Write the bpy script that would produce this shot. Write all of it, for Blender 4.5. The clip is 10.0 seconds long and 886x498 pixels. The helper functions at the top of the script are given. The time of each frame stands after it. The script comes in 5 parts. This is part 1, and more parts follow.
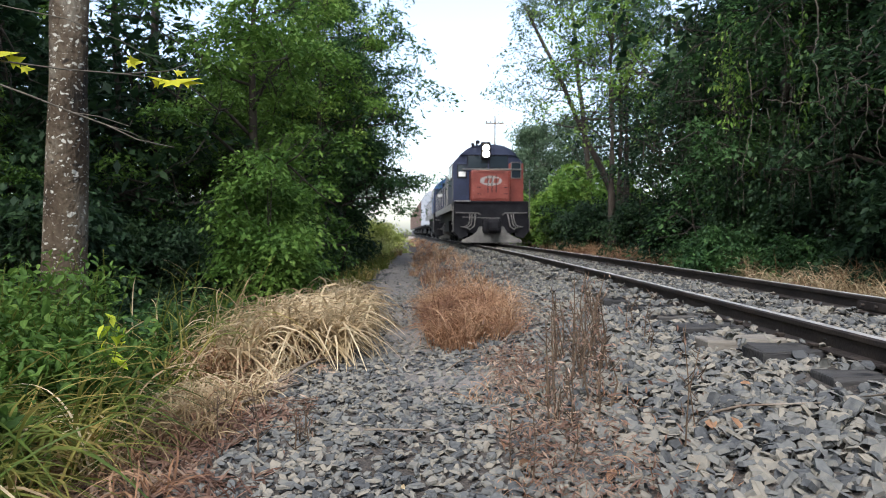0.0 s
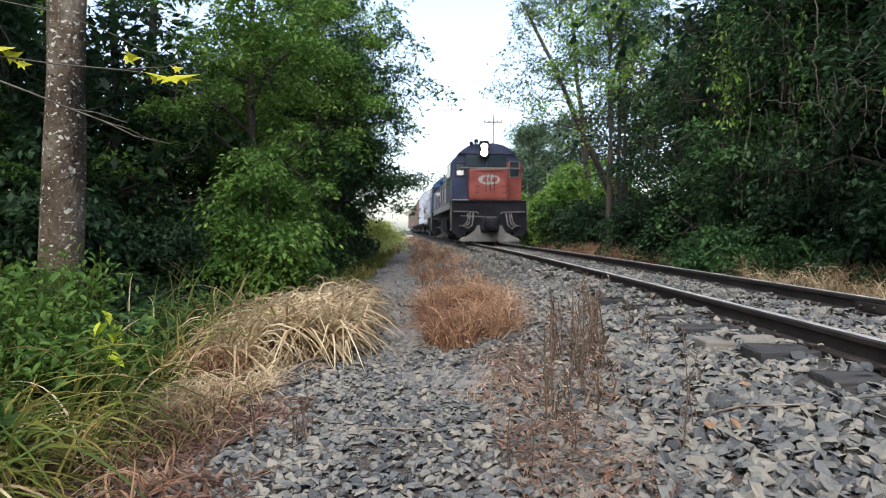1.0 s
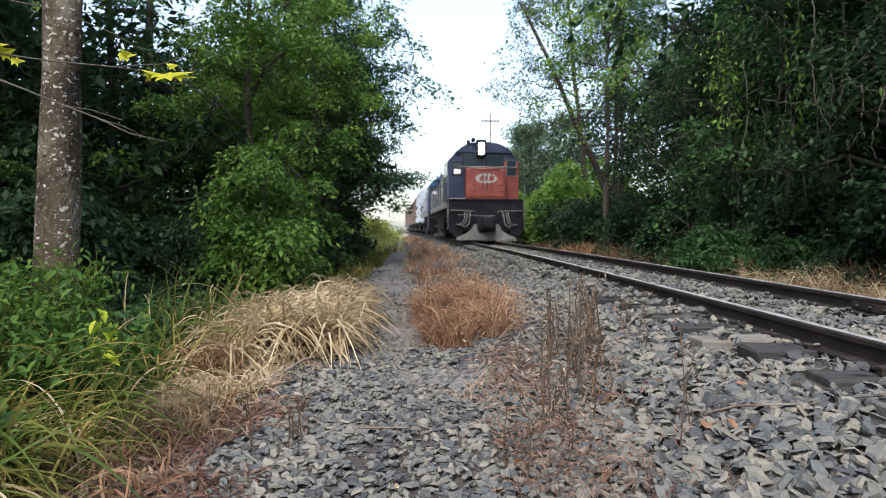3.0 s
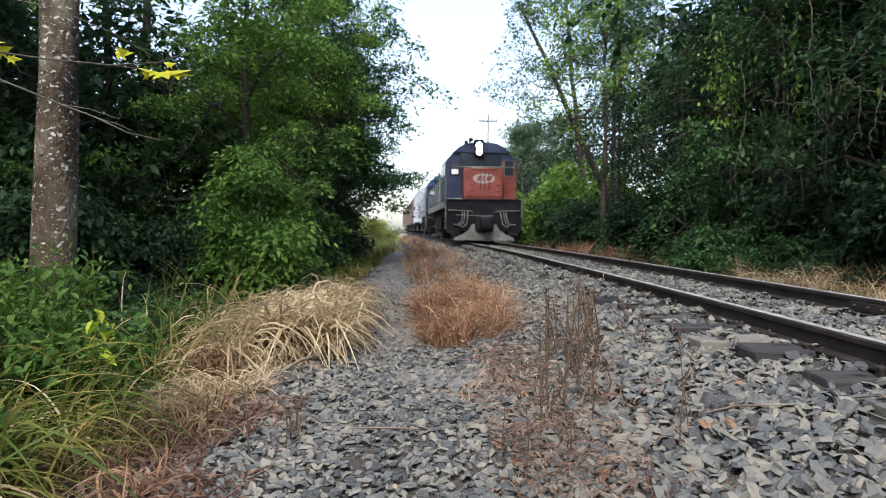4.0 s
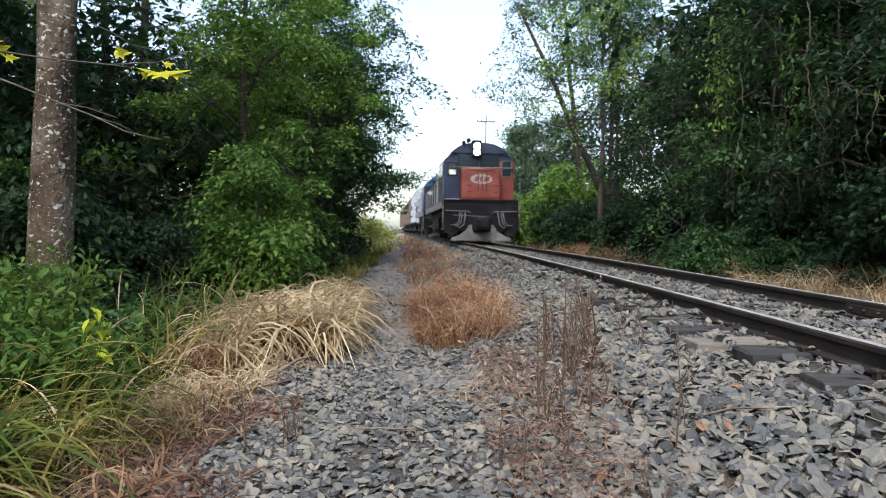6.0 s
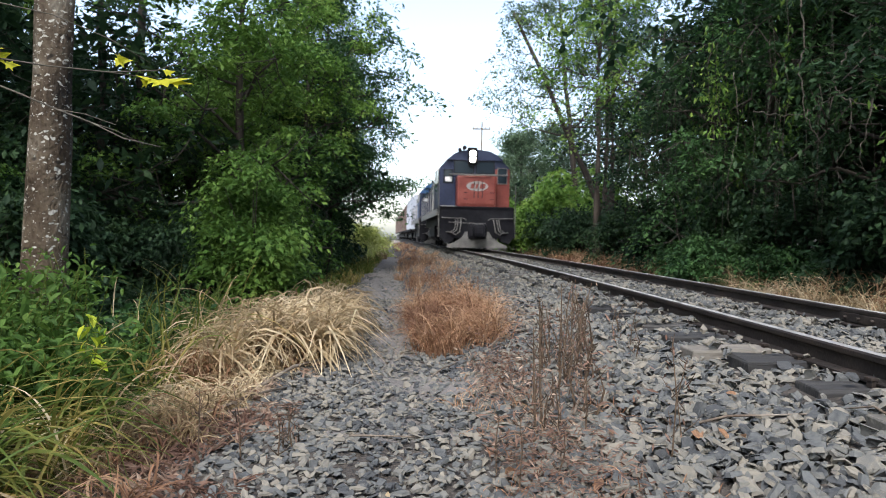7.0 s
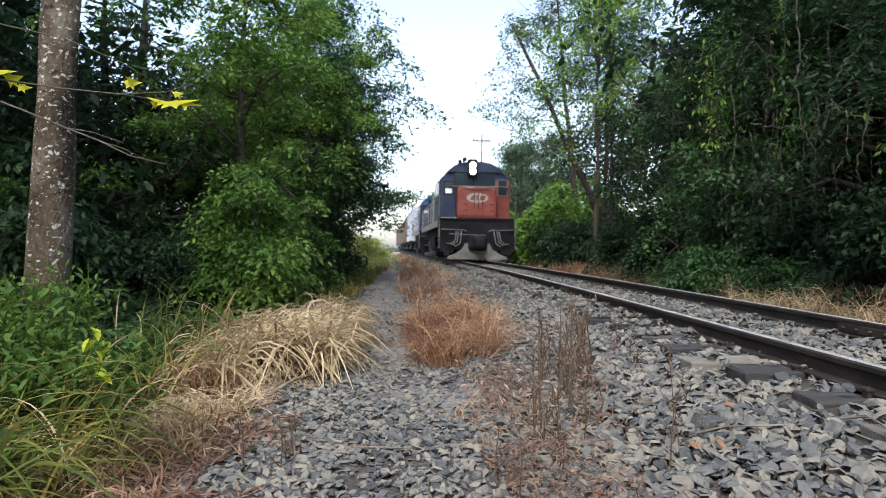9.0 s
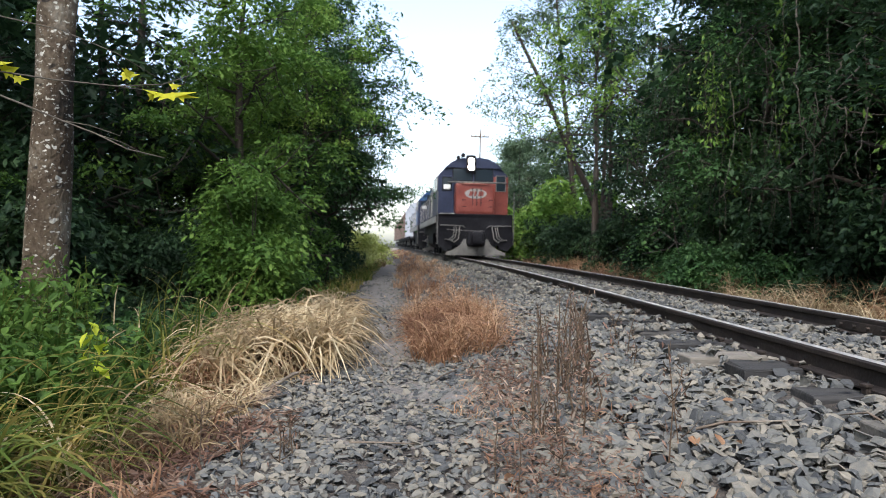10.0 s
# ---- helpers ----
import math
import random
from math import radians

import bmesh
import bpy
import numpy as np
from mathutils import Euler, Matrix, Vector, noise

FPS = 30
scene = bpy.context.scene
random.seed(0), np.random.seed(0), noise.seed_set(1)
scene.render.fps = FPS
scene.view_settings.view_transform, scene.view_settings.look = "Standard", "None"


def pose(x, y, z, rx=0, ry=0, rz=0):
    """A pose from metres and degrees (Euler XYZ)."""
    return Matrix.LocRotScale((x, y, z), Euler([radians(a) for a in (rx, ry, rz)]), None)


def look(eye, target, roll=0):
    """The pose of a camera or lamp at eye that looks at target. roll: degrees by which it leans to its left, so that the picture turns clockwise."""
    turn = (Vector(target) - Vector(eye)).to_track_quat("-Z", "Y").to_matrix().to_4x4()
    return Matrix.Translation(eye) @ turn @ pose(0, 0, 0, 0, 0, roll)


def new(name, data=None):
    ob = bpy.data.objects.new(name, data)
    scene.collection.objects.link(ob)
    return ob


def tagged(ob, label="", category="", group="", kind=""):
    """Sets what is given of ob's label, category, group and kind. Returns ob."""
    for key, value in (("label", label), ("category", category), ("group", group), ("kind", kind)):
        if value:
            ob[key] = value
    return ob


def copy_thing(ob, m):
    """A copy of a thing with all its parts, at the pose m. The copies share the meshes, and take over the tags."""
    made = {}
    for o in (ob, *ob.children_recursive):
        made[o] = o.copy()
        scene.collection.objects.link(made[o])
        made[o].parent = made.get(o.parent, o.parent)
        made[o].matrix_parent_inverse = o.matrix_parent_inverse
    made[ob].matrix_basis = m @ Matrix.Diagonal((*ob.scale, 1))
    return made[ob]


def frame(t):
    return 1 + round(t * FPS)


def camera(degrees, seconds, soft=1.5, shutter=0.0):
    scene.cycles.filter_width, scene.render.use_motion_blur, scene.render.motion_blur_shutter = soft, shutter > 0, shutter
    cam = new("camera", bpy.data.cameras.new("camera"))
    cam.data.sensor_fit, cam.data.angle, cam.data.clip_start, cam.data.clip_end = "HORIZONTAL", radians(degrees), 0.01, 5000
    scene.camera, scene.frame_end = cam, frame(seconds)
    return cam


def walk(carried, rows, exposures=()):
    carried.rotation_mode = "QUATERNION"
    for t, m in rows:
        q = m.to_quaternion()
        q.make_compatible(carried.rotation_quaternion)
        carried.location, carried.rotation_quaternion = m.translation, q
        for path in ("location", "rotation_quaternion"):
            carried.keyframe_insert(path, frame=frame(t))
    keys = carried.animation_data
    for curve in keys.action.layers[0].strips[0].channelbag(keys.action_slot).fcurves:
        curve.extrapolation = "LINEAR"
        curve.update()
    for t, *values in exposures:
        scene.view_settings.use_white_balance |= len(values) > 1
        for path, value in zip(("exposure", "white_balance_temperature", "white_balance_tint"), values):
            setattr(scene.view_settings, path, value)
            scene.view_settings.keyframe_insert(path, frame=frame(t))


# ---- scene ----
cam = camera(66.30, 10.0, soft=0.55)
cam.data.dof.use_dof, cam.data.dof.focus_distance, cam.data.dof.aperture_fstop = True, 2.6, 4.4

# seconds, eye x, y, z, yaw, pitch, roll of the hand-held camera
PATH = [
    (0.0, -0.0000, -0.0000, 0.4760, 0.000, -1.408, -0.000),
    (0.5, -0.0039, 0.0084, 0.4757, -0.133, -1.470, 0.173),
    (1.0, -0.0035, 0.0114, 0.4759, -0.190, -1.521, 0.307),
    (1.5, -0.0023, 0.0111, 0.4785, -0.478, -1.552, 0.216),
    (2.0, -0.0032, 0.0140, 0.4767, -0.182, -1.521, 0.101),
    (2.5, -0.0036, 0.0152, 0.4769, -0.269, -1.630, 0.307),
    (4.0, -0.0067, 0.0239, 0.4751, -0.662, -1.618, 0.486),
    (4.5, -0.0075, 0.0243, 0.4753, -0.543, -1.698, 0.504),
    (5.0, -0.0075, 0.0243, 0.4766, -0.602, -1.625, 0.538),
    (5.5, -0.0090, 0.0249, 0.4771, -0.744, -1.674, 0.673),
    (7.0, -0.0162, 0.0212, 0.4782, -1.281, -1.005, 1.017),
    (7.5, -0.0135, 0.0097, 0.4824, -1.413, -0.617, 0.963),
    (8.0, -0.0141, -0.0057, 0.4848, -1.087, -0.540, 1.069),
    (8.5, -0.0145, -0.0161, 0.4870, -1.064, -0.310, 0.923),
    (9.0, -0.0160, -0.0225, 0.4870, -1.225, -0.044, 0.833),
    (9.5, -0.0185, -0.0214, 0.4840, -1.238, -0.269, 1.001),
    (10.0, -0.0207, -0.0148, 0.4836, -1.393, -0.386, 0.978),
]


def eye_row(t, x, y, z, yaw, pitch, roll):
    a, b = radians(yaw), radians(pitch)
    aim = Vector((-math.sin(a) * math.cos(b), math.cos(a) * math.cos(b), math.sin(b)))
    return t, look((x, y, z), Vector((x, y, z)) + aim, roll)


walk(cam, [eye_row(*r) for r in PATH])

# ---- world, sun, exposure ----
SUN_ELEVATION, SUN_ROTATION = 52, 196
world = bpy.data.worlds.new("overcast_sky")
scene.world = world
world.use_nodes = True
wn, wl = world.node_tree.nodes, world.node_tree.links
sky = wn.new("ShaderNodeTexSky")
sky.sky_type, sky.sun_disc = "NISHITA", False
sky.sun_elevation, sky.sun_rotation = radians(SUN_ELEVATION), radians(SUN_ROTATION)
sky.air_density, sky.dust_density, sky.ozone_density = 1.0, 2.0, 1.0
pale = wn.new("ShaderNodeHueSaturation")
pale.inputs["Saturation"].default_value = 0.82
wl.new(sky.outputs[0], pale.inputs["Color"])
wl.new(pale.outputs[0], wn["Background"].inputs["Color"])
wn["Background"].inputs["Strength"].default_value = 0.15
sun_data = bpy.data.lights.new("sun", "SUN")
sun_data.energy, sun_data.angle, sun_data.color = 1.0, radians(25), (1.0, 0.99, 0.96)
sun = new("sun", sun_data)
a = radians(SUN_ROTATION)
sun.matrix_world = look((0, 0, 30), Vector((0, 0, 30)) - Vector((math.sin(a) * math.cos(radians(SUN_ELEVATION)), math.cos(a) * math.cos(radians(SUN_ELEVATION)), math.sin(radians(SUN_ELEVATION)))))
scene.view_settings.exposure = 1.54

# ---- materials ----
RNG = np.random.default_rng(7)


def material(name, colours, rough=0.8, metal=0.0, scale=6.0, fine=60.0, bump=0.3, depth=0.01, vary="", translucent=0.0, stretch=(1, 1, 1), spec=0.3, gain=1.1, scatter=0.9):
    """Colours blended by two scales of noise; vary: 'island' or 'object' shifts the blend piece by piece."""
    m = bpy.data.materials.new(name)
    m.use_nodes = True
    n, l = m.node_tree.nodes, m.node_tree.links
    p = n["Principled BSDF"]
    p.inputs["Roughness"].default_value, p.inputs["Metallic"].default_value = rough, metal
    p.inputs["Specular IOR Level"].default_value = spec
    co = n.new("ShaderNodeTexCoord")
    mp = n.new("ShaderNodeMapping")
    mp.inputs["Scale"].default_value = stretch
    l.new(co.outputs["Object"], mp.inputs["Vector"])
    big, small = n.new("ShaderNodeTexNoise"), n.new("ShaderNodeTexNoise")
    big.inputs["Scale"].default_value, small.inputs["Scale"].default_value = scale, fine
    big.inputs["Detail"].default_value, small.inputs["Detail"].default_value = 3, 2
    for t in (big, small):
        l.new(mp.outputs[0], t.inputs["Vector"])
    mix = n.new("ShaderNodeMath")
    mix.operation = "MULTIPLY_ADD"
    mix.inputs[1].default_value = 0.45
    l.new(small.outputs["Fac"], mix.inputs[0])
    base = n.new("ShaderNodeMath")
    base.operation = "MULTIPLY_ADD"
    base.inputs[1].default_value, base.inputs[2].default_value = gain, 0.28 - 0.5 * gain
    l.new(big.outputs["Fac"], base.inputs[0])
    l.new(base.outputs[0], mix.inputs[2])
    fac = mix.outputs[0]
    if vary:
        r = n.new("ShaderNodeNewGeometry") if vary == "island" else n.new("ShaderNodeObjectInfo")
        o = r.outputs["Random Per Island"] if vary == "island" else r.outputs["Random"]
        s = n.new("ShaderNodeMath")
        s.operation = "MULTIPLY_ADD"
        s.inputs[1].default_value, s.inputs[2].default_value = scatter, 0.03 - 0.5 * scatter
        l.new(o, s.inputs[0])
        s2 = n.new("ShaderNodeMath")
        l.new(s.outputs[0], s2.inputs[0])
        l.new(fac, s2.inputs[1])
        fac = s2.outputs[0]
    ramp = n.new("ShaderNodeValToRGB")
    e = ramp.color_ramp.elements
    while len(e) < len(colours):
        e.new(0.5)
    for i, c in enumerate(colours):
        e[i].position = 0.12 + 0.76 * i / max(1, len(colours) - 1)
        e[i].color = (*c, 1)
    l.new(fac, ramp.inputs[0])
    l.new(ramp.outputs[0], p.inputs["Base Color"])
    if bump:
        b = n.new("ShaderNodeBump")
        b.inputs["Strength"].default_value, b.inputs["Distance"].default_value = bump, depth
        l.new(small.outputs["Fac"], b.inputs["Height"])
        l.new(b.outputs[0], p.inputs["Normal"])
    if translucent:
        t, ms = n.new("ShaderNodeBsdfTranslucent"), n.new("ShaderNodeMixShader")
        ms.inputs[0].default_value = translucent
        l.new(ramp.outputs[0], t.inputs["Color"])
        l.new(p.outputs[0], ms.inputs[1])
        l.new(t.outputs[0], ms.inputs[2])
        l.new(ms.outputs[0], n["Material Output"].inputs["Surface"])
    return m


def leaf_material(name, colours):
    return material(name, colours, rough=0.6, scale=0.9, fine=4.0, bump=0, vary="island", translucent=0.4, spec=0.22, gain=2.1, scatter=0.45)


LEAF_DARK = leaf_material("leaf_dark_green", [(0.022, 0.055, 0.02), (0.042, 0.1, 0.032), (0.075, 0.15, 0.045)])
# forest shade is put into this darkened leaf green
LEAF_SHADED = leaf_material("leaf_shaded_green", [(0.01, 0.025, 0.012), (0.022, 0.05, 0.022), (0.05, 0.095, 0.036)])
LEAF_MID = leaf_material("leaf_green", [(0.034, 0.075, 0.016), (0.07, 0.14, 0.026), (0.125, 0.21, 0.04)])
# lightened leaf green that carries the look of lit foliage
LEAF_LIT = leaf_material("leaf_lit_green", [(0.05, 0.11, 0.022), (0.1, 0.195, 0.036), (0.185, 0.3, 0.062)])
LEAF_LIME = leaf_material("leaf_lime_yellow", [(0.16, 0.26, 0.02), (0.33, 0.42, 0.03), (0.5, 0.52, 0.05)])
LEAF_LIGHT = leaf_material("leaf_light_green", [(0.075, 0.15, 0.025), (0.14, 0.26, 0.045), (0.25, 0.36, 0.08)])
# yellow-green raised until sunlight is part of the colour itself
GRASS_SUNLIT = leaf_material("grass_sunlit_green", [(0.28, 0.34, 0.08), (0.45, 0.5, 0.15), (0.58, 0.6, 0.26)])
LEAF_GREY = leaf_material("leaf_grey_green", [(0.05, 0.085, 0.045), (0.09, 0.14, 0.075), (0.15, 0.21, 0.12)])
LEAF_YELLOW = leaf_material("leaf_yellow", [(0.3, 0.32, 0.02), (0.47, 0.46, 0.03), (0.58, 0.54, 0.06)])
GRASS_GREEN = leaf_material("grass_green", [(0.03, 0.06, 0.01), (0.072, 0.112, 0.018), (0.16, 0.17, 0.036), (0.4, 0.3, 0.1)])
GRASS_STRAW = leaf_material("grass_straw", [(0.18, 0.125, 0.066), (0.43, 0.325, 0.19), (0.67, 0.56, 0.375)])
GRASS_RUST = leaf_material("grass_rust", [(0.14, 0.07, 0.042), (0.32, 0.175, 0.1), (0.5, 0.34, 0.21)])
STEM_DEAD = material("dead_stem", [(0.025, 0.017, 0.012), (0.085, 0.058, 0.038), (0.26, 0.19, 0.125)], scale=2, fine=50, vary="island")
LITTER = leaf_material("dead_leaf_litter", [(0.1, 0.052, 0.037), (0.225, 0.138, 0.1), (0.46, 0.35, 0.26)])
BARK = material("bark_grey_brown", [(0.03, 0.024, 0.02), (0.1, 0.072, 0.052), (0.2, 0.165, 0.13), (0.34, 0.33, 0.29)], scale=5, fine=24, bump=0.8, depth=0.03, stretch=(1, 1, 0.35))
def lichen_bark():
    m = material("lichened_bark", [(0.016, 0.012, 0.008), (0.05, 0.034, 0.02), (0.088, 0.066, 0.043), (0.165, 0.145, 0.112)], gain=2.0, scale=3, fine=30, bump=0.9, depth=0.03, stretch=(1, 1, 0.6))
    n, l = m.node_tree.nodes, m.node_tree.links
    co, mp = n.new("ShaderNodeTexCoord"), n.new("ShaderNodeMapping")
    mp.inputs["Scale"].default_value = (1, 1, 1.9)
    warp, add = n.new("ShaderNodeTexNoise"), n.new("ShaderNodeVectorMath")
    warp.inputs["Scale"].default_value, warp.inputs["Detail"].default_value = 9, 3
    add.operation = "MULTIPLY_ADD"
    add.inputs[1].default_value = (0.13, 0.13, 0.13)
    l.new(co.outputs["Object"], warp.inputs["Vector"])
    l.new(warp.outputs["Color"], add.inputs[0])
    l.new(co.outputs["Object"], add.inputs[2])
    l.new(add.outputs[0], mp.inputs["Vector"])
    base = n["Principled BSDF"].inputs["Base Color"].links[0].from_socket
    for scale, low, high, colour in ((11, 0.2, 0.26, (0.5, 0.49, 0.43, 1)), (21, 0.16, 0.22, (0.34, 0.33, 0.29, 1)), (4.5, 0.15, 0.21, (0.01, 0.008, 0.006, 1))):
        v, r, mx = n.new("ShaderNodeTexVoronoi"), n.new("ShaderNodeMapRange"), n.new("ShaderNodeMix")
        v.inputs["Scale"].default_value = scale
        l.new(mp.outputs[0], v.inputs["Vector"])
        r.inputs["From Min"].default_value, r.inputs["From Max"].default_value = low, high
        r.inputs["To Min"].default_value, r.inputs["To Max"].default_value = 0.8, 0.0
        l.new(v.outputs["Distance"], r.inputs["Value"])
        mx.data_type = "RGBA"
        l.new(r.outputs[0], mx.inputs["Factor"])
        l.new(base, mx.inputs[6])
        mx.inputs[7].default_value = colour
        base = mx.outputs[2]
    l.new(base, n["Principled BSDF"].inputs["Base Color"])
    return m


BARK_LICHEN = lichen_bark()
BARK_DARK = material("bark_dark", [(0.02, 0.017, 0.014), (0.05, 0.04, 0.032), (0.09, 0.075, 0.06)], scale=2, fine=20, bump=0.6, depth=0.03, stretch=(1, 1, 0.3))
VINE = material("vine_stem", [(0.035, 0.03, 0.024), (0.075, 0.066, 0.052), (0.135, 0.12, 0.095)], scale=5, fine=40)
PATH_DIRT = material("trodden_path_dirt", [(0.1, 0.09, 0.08), (0.165, 0.15, 0.137), (0.24, 0.222, 0.205)], scale=2.2, fine=60, bump=0.8, depth=0.02, rough=0.95)
SOIL = material("soil_and_gravel", [(0.03, 0.026, 0.022), (0.065, 0.056, 0.048), (0.11, 0.096, 0.083)], scale=1.2, fine=45, bump=0.9, depth=0.03, rough=0.95)
STONE = material("ballast_stone", [(0.058, 0.061, 0.063), (0.098, 0.102, 0.1), (0.13, 0.13, 0.12), (0.156, 0.149, 0.129), (0.205, 0.187, 0.152)], scale=2.5, fine=70, bump=0.35, vary="island", rough=0.85)
STONE_PIECE = material("ballast_stone_piece", [(0.058, 0.061, 0.063), (0.098, 0.102, 0.1), (0.13, 0.13, 0.12), (0.156, 0.149, 0.129), (0.205, 0.187, 0.152)], scale=2.5, fine=70, bump=0.35, vary="object", rough=0.85)
SLEEPER = material("weathered_sleeper", [(0.022, 0.022, 0.023), (0.05, 0.048, 0.046), (0.125, 0.116, 0.1)], scale=3, fine=45, bump=0.6, stretch=(0.25, 1.6, 1), vary="object")
SLEEPER_PALE = material("pale_weathered_sleeper", [(0.07, 0.062, 0.052), (0.15, 0.136, 0.115), (0.25, 0.225, 0.19)], scale=3, fine=45, bump=0.6, stretch=(0.25, 1.6, 1))
RAIL_RUST = material("rail_rusty_steel", [(0.015, 0.012, 0.011), (0.035, 0.028, 0.024), (0.07, 0.052, 0.042)], scale=4, fine=60, rough=0.7, metal=0.3)
RAIL_SHINE = material("rail_polished_steel", [(0.28, 0.27, 0.26), (0.48, 0.46, 0.44), (0.62, 0.61, 0.59)], scale=5, fine=80, rough=0.42, metal=0.4, bump=0.05)
RED = material("loco_red_paint", [(0.1, 0.027, 0.022), (0.19, 0.046, 0.036), (0.26, 0.085, 0.068)], scale=1.5, fine=20, rough=0.5, bump=0.05)
NAVY = material("loco_navy_paint", [(0.011, 0.016, 0.034), (0.019, 0.027, 0.06), (0.034, 0.045, 0.085)], scale=1.2, fine=15, rough=0.5, bump=0.05)
BLUE = material("loco_blue_paint", [(0.02, 0.05, 0.13), (0.03, 0.085, 0.2), (0.06, 0.13, 0.26)], scale=1.2, fine=15, rough=0.5, bump=0.05)
BLACK = material("grimy_black_steel", [(0.004, 0.004, 0.006), (0.01, 0.01, 0.013), (0.022, 0.023, 0.027)], scale=2, fine=18, rough=0.7, bump=0.15, spec=0.12)
DUSTY = material("dusty_grey_steel", [(0.06, 0.06, 0.06), (0.13, 0.127, 0.122), (0.22, 0.215, 0.2)], scale=2.5, fine=25, rough=0.8, bump=0.15)
CREAM = material("cream_stripe_paint", [(0.17, 0.165, 0.16), (0.27, 0.265, 0.255), (0.38, 0.37, 0.35)], scale=2, fine=25, rough=0.6, bump=0.05)
# white that stands for bright sky in the cab's corner window
SKY_PALE = material("window_sky_white", [(0.6, 0.6, 0.58), (0.75, 0.75, 0.73), (0.8, 0.8, 0.78)], scale=3, fine=30, rough=0.6, bump=0.05)
WAGON_BROWN = material("wagon_brown_paint", [(0.1, 0.07, 0.06), (0.16, 0.12, 0.105), (0.22, 0.18, 0.16)], scale=0.8, fine=10, rough=0.75, bump=0.1)
WAGON_GREY = material("wagon_grey_paint", [(0.3, 0.33, 0.37), (0.42, 0.45, 0.5), (0.52, 0.55, 0.6)], scale=0.8, fine=10, rough=0.7, bump=0.1)
ROAD_DIRT = material("pale_road_dirt", [(0.3, 0.26, 0.22), (0.42, 0.37, 0.32), (0.5, 0.46, 0.4)], scale=0.8, fine=15, rough=0.95)
GLASS = bpy.data.materials.new("cab_glass")
GLASS.use_nodes = True
GLASS.node_tree.nodes["Principled BSDF"].inputs["Base Color"].default_value = (0.02, 0.03, 0.04, 1)
GLASS.node_tree.nodes["Principled BSDF"].inputs["Roughness"].default_value = 0.06
LAMP_LIT = bpy.data.materials.new("headlight_lit")
LAMP_LIT.use_nodes = True
LAMP_LIT.node_tree.nodes["Principled BSDF"].inputs["Emission Color"].default_value = (1.0, 0.88, 0.62, 1)
LAMP_LIT.node_tree.nodes["Principled BSDF"].inputs["Emission Strength"].default_value = 60


# ---- mesh helpers ----
def raw_mesh(name, verts, faces, mats, smooth=False):
    me = bpy.data.meshes.new(name)
    verts, faces = np.asarray(verts, dtype=np.float32), np.asarray(faces, dtype=np.int32)
    k = faces.shape[1]
    me.vertices.add(len(verts))
    me.vertices.foreach_set("co", verts.ravel())
    me.loops.add(faces.size)
    me.loops.foreach_set("vertex_index", faces.ravel())
    me.polygons.add(len(faces))
    me.polygons.foreach_set("loop_start", np.arange(0, faces.size, k, dtype=np.int32))
    me.polygons.foreach_set("use_smooth", np.full(len(faces), smooth))
    me.update(calc_edges=True)
    for m in mats if isinstance(mats, (list, tuple)) else [mats]:
        me.materials.append(m)
    return me


def hang(ob, parent):
    ob.parent = parent
    return ob


def part(name, bm, mat, parent=None, label="", smooth=False):
    me = bpy.data.meshes.new(name)
    if smooth:
        for f in bm.faces:
            f.smooth = True
    bm.to_mesh(me)
    bm.free()
    me.materials.append(mat)
    ob = new(name, me)
    if parent:
        ob.parent = parent
    return tagged(ob, label) if label else ob


def box_in(bm, x0, x1, y0, y1, z0, z1, bevel=0.0):
    r = bmesh.ops.create_cube(bm, size=1)
    for v in r["verts"]:
        v.co = Vector((x0 + (v.co.x + 0.5) * (x1 - x0), y0 + (v.co.y + 0.5) * (y1 - y0), z0 + (v.co.z + 0.5) * (z1 - z0)))
    if bevel:
        bmesh.ops.bevel(bm, geom=list({e for v in r["verts"] for e in v.link_edges}), offset=bevel, segments=2, affect="EDGES", profile=0.6)
    return bm


def box(x0, x1, y0, y1, z0, z1, bevel=0.0):
    return box_in(bmesh.new(), x0, x1, y0, y1, z0, z1, bevel)


def prism_in(bm, outline, y0, y1):
    """A solid whose outline in (x, z) is drawn out along y."""
    a = [bm.verts.new((x, y0, z)) for x, z in outline]
    b = [bm.verts.new((x, y1, z)) for x, z in outline]
    n = len(a)
    for i in range(n):
        bm.faces.new((a[i], a[(i + 1) % n], b[(i + 1) % n], b[i]))
    bm.faces.new(a[::-1])
    bm.faces.new(b)
    bmesh.ops.recalc_face_normals(bm, faces=bm.faces)
    return bm


def tube_in(bm, points, radii, sides=8):
    pts = [Vector(p) for p in points]
    rings = []
    for i, p in enumerate(pts):
        d = (pts[min(i + 1, len(pts) - 1)] - pts[max(i - 1, 0)]).normalized()
        q = d.to_track_quat("Z", "Y")
        r = radii[i] if isinstance(radii, (list, tuple)) else radii
        rings.append([bm.verts.new(p + q @ Vector((r * math.cos(k * math.tau / sides), r * math.sin(k * math.tau / sides), 0))) for k in range(sides)])
    for a, b in zip(rings, rings[1:]):
        for k in range(sides):
            bm.faces.new((a[k], a[(k + 1) % sides], b[(k + 1) % sides], b[k]))
    bm.faces.new(rings[0][::-1])
    bm.faces.new(rings[-1])
    return bm


def tube(points, radii, sides=8):
    return tube_in(bmesh.new(), points, radii, sides)


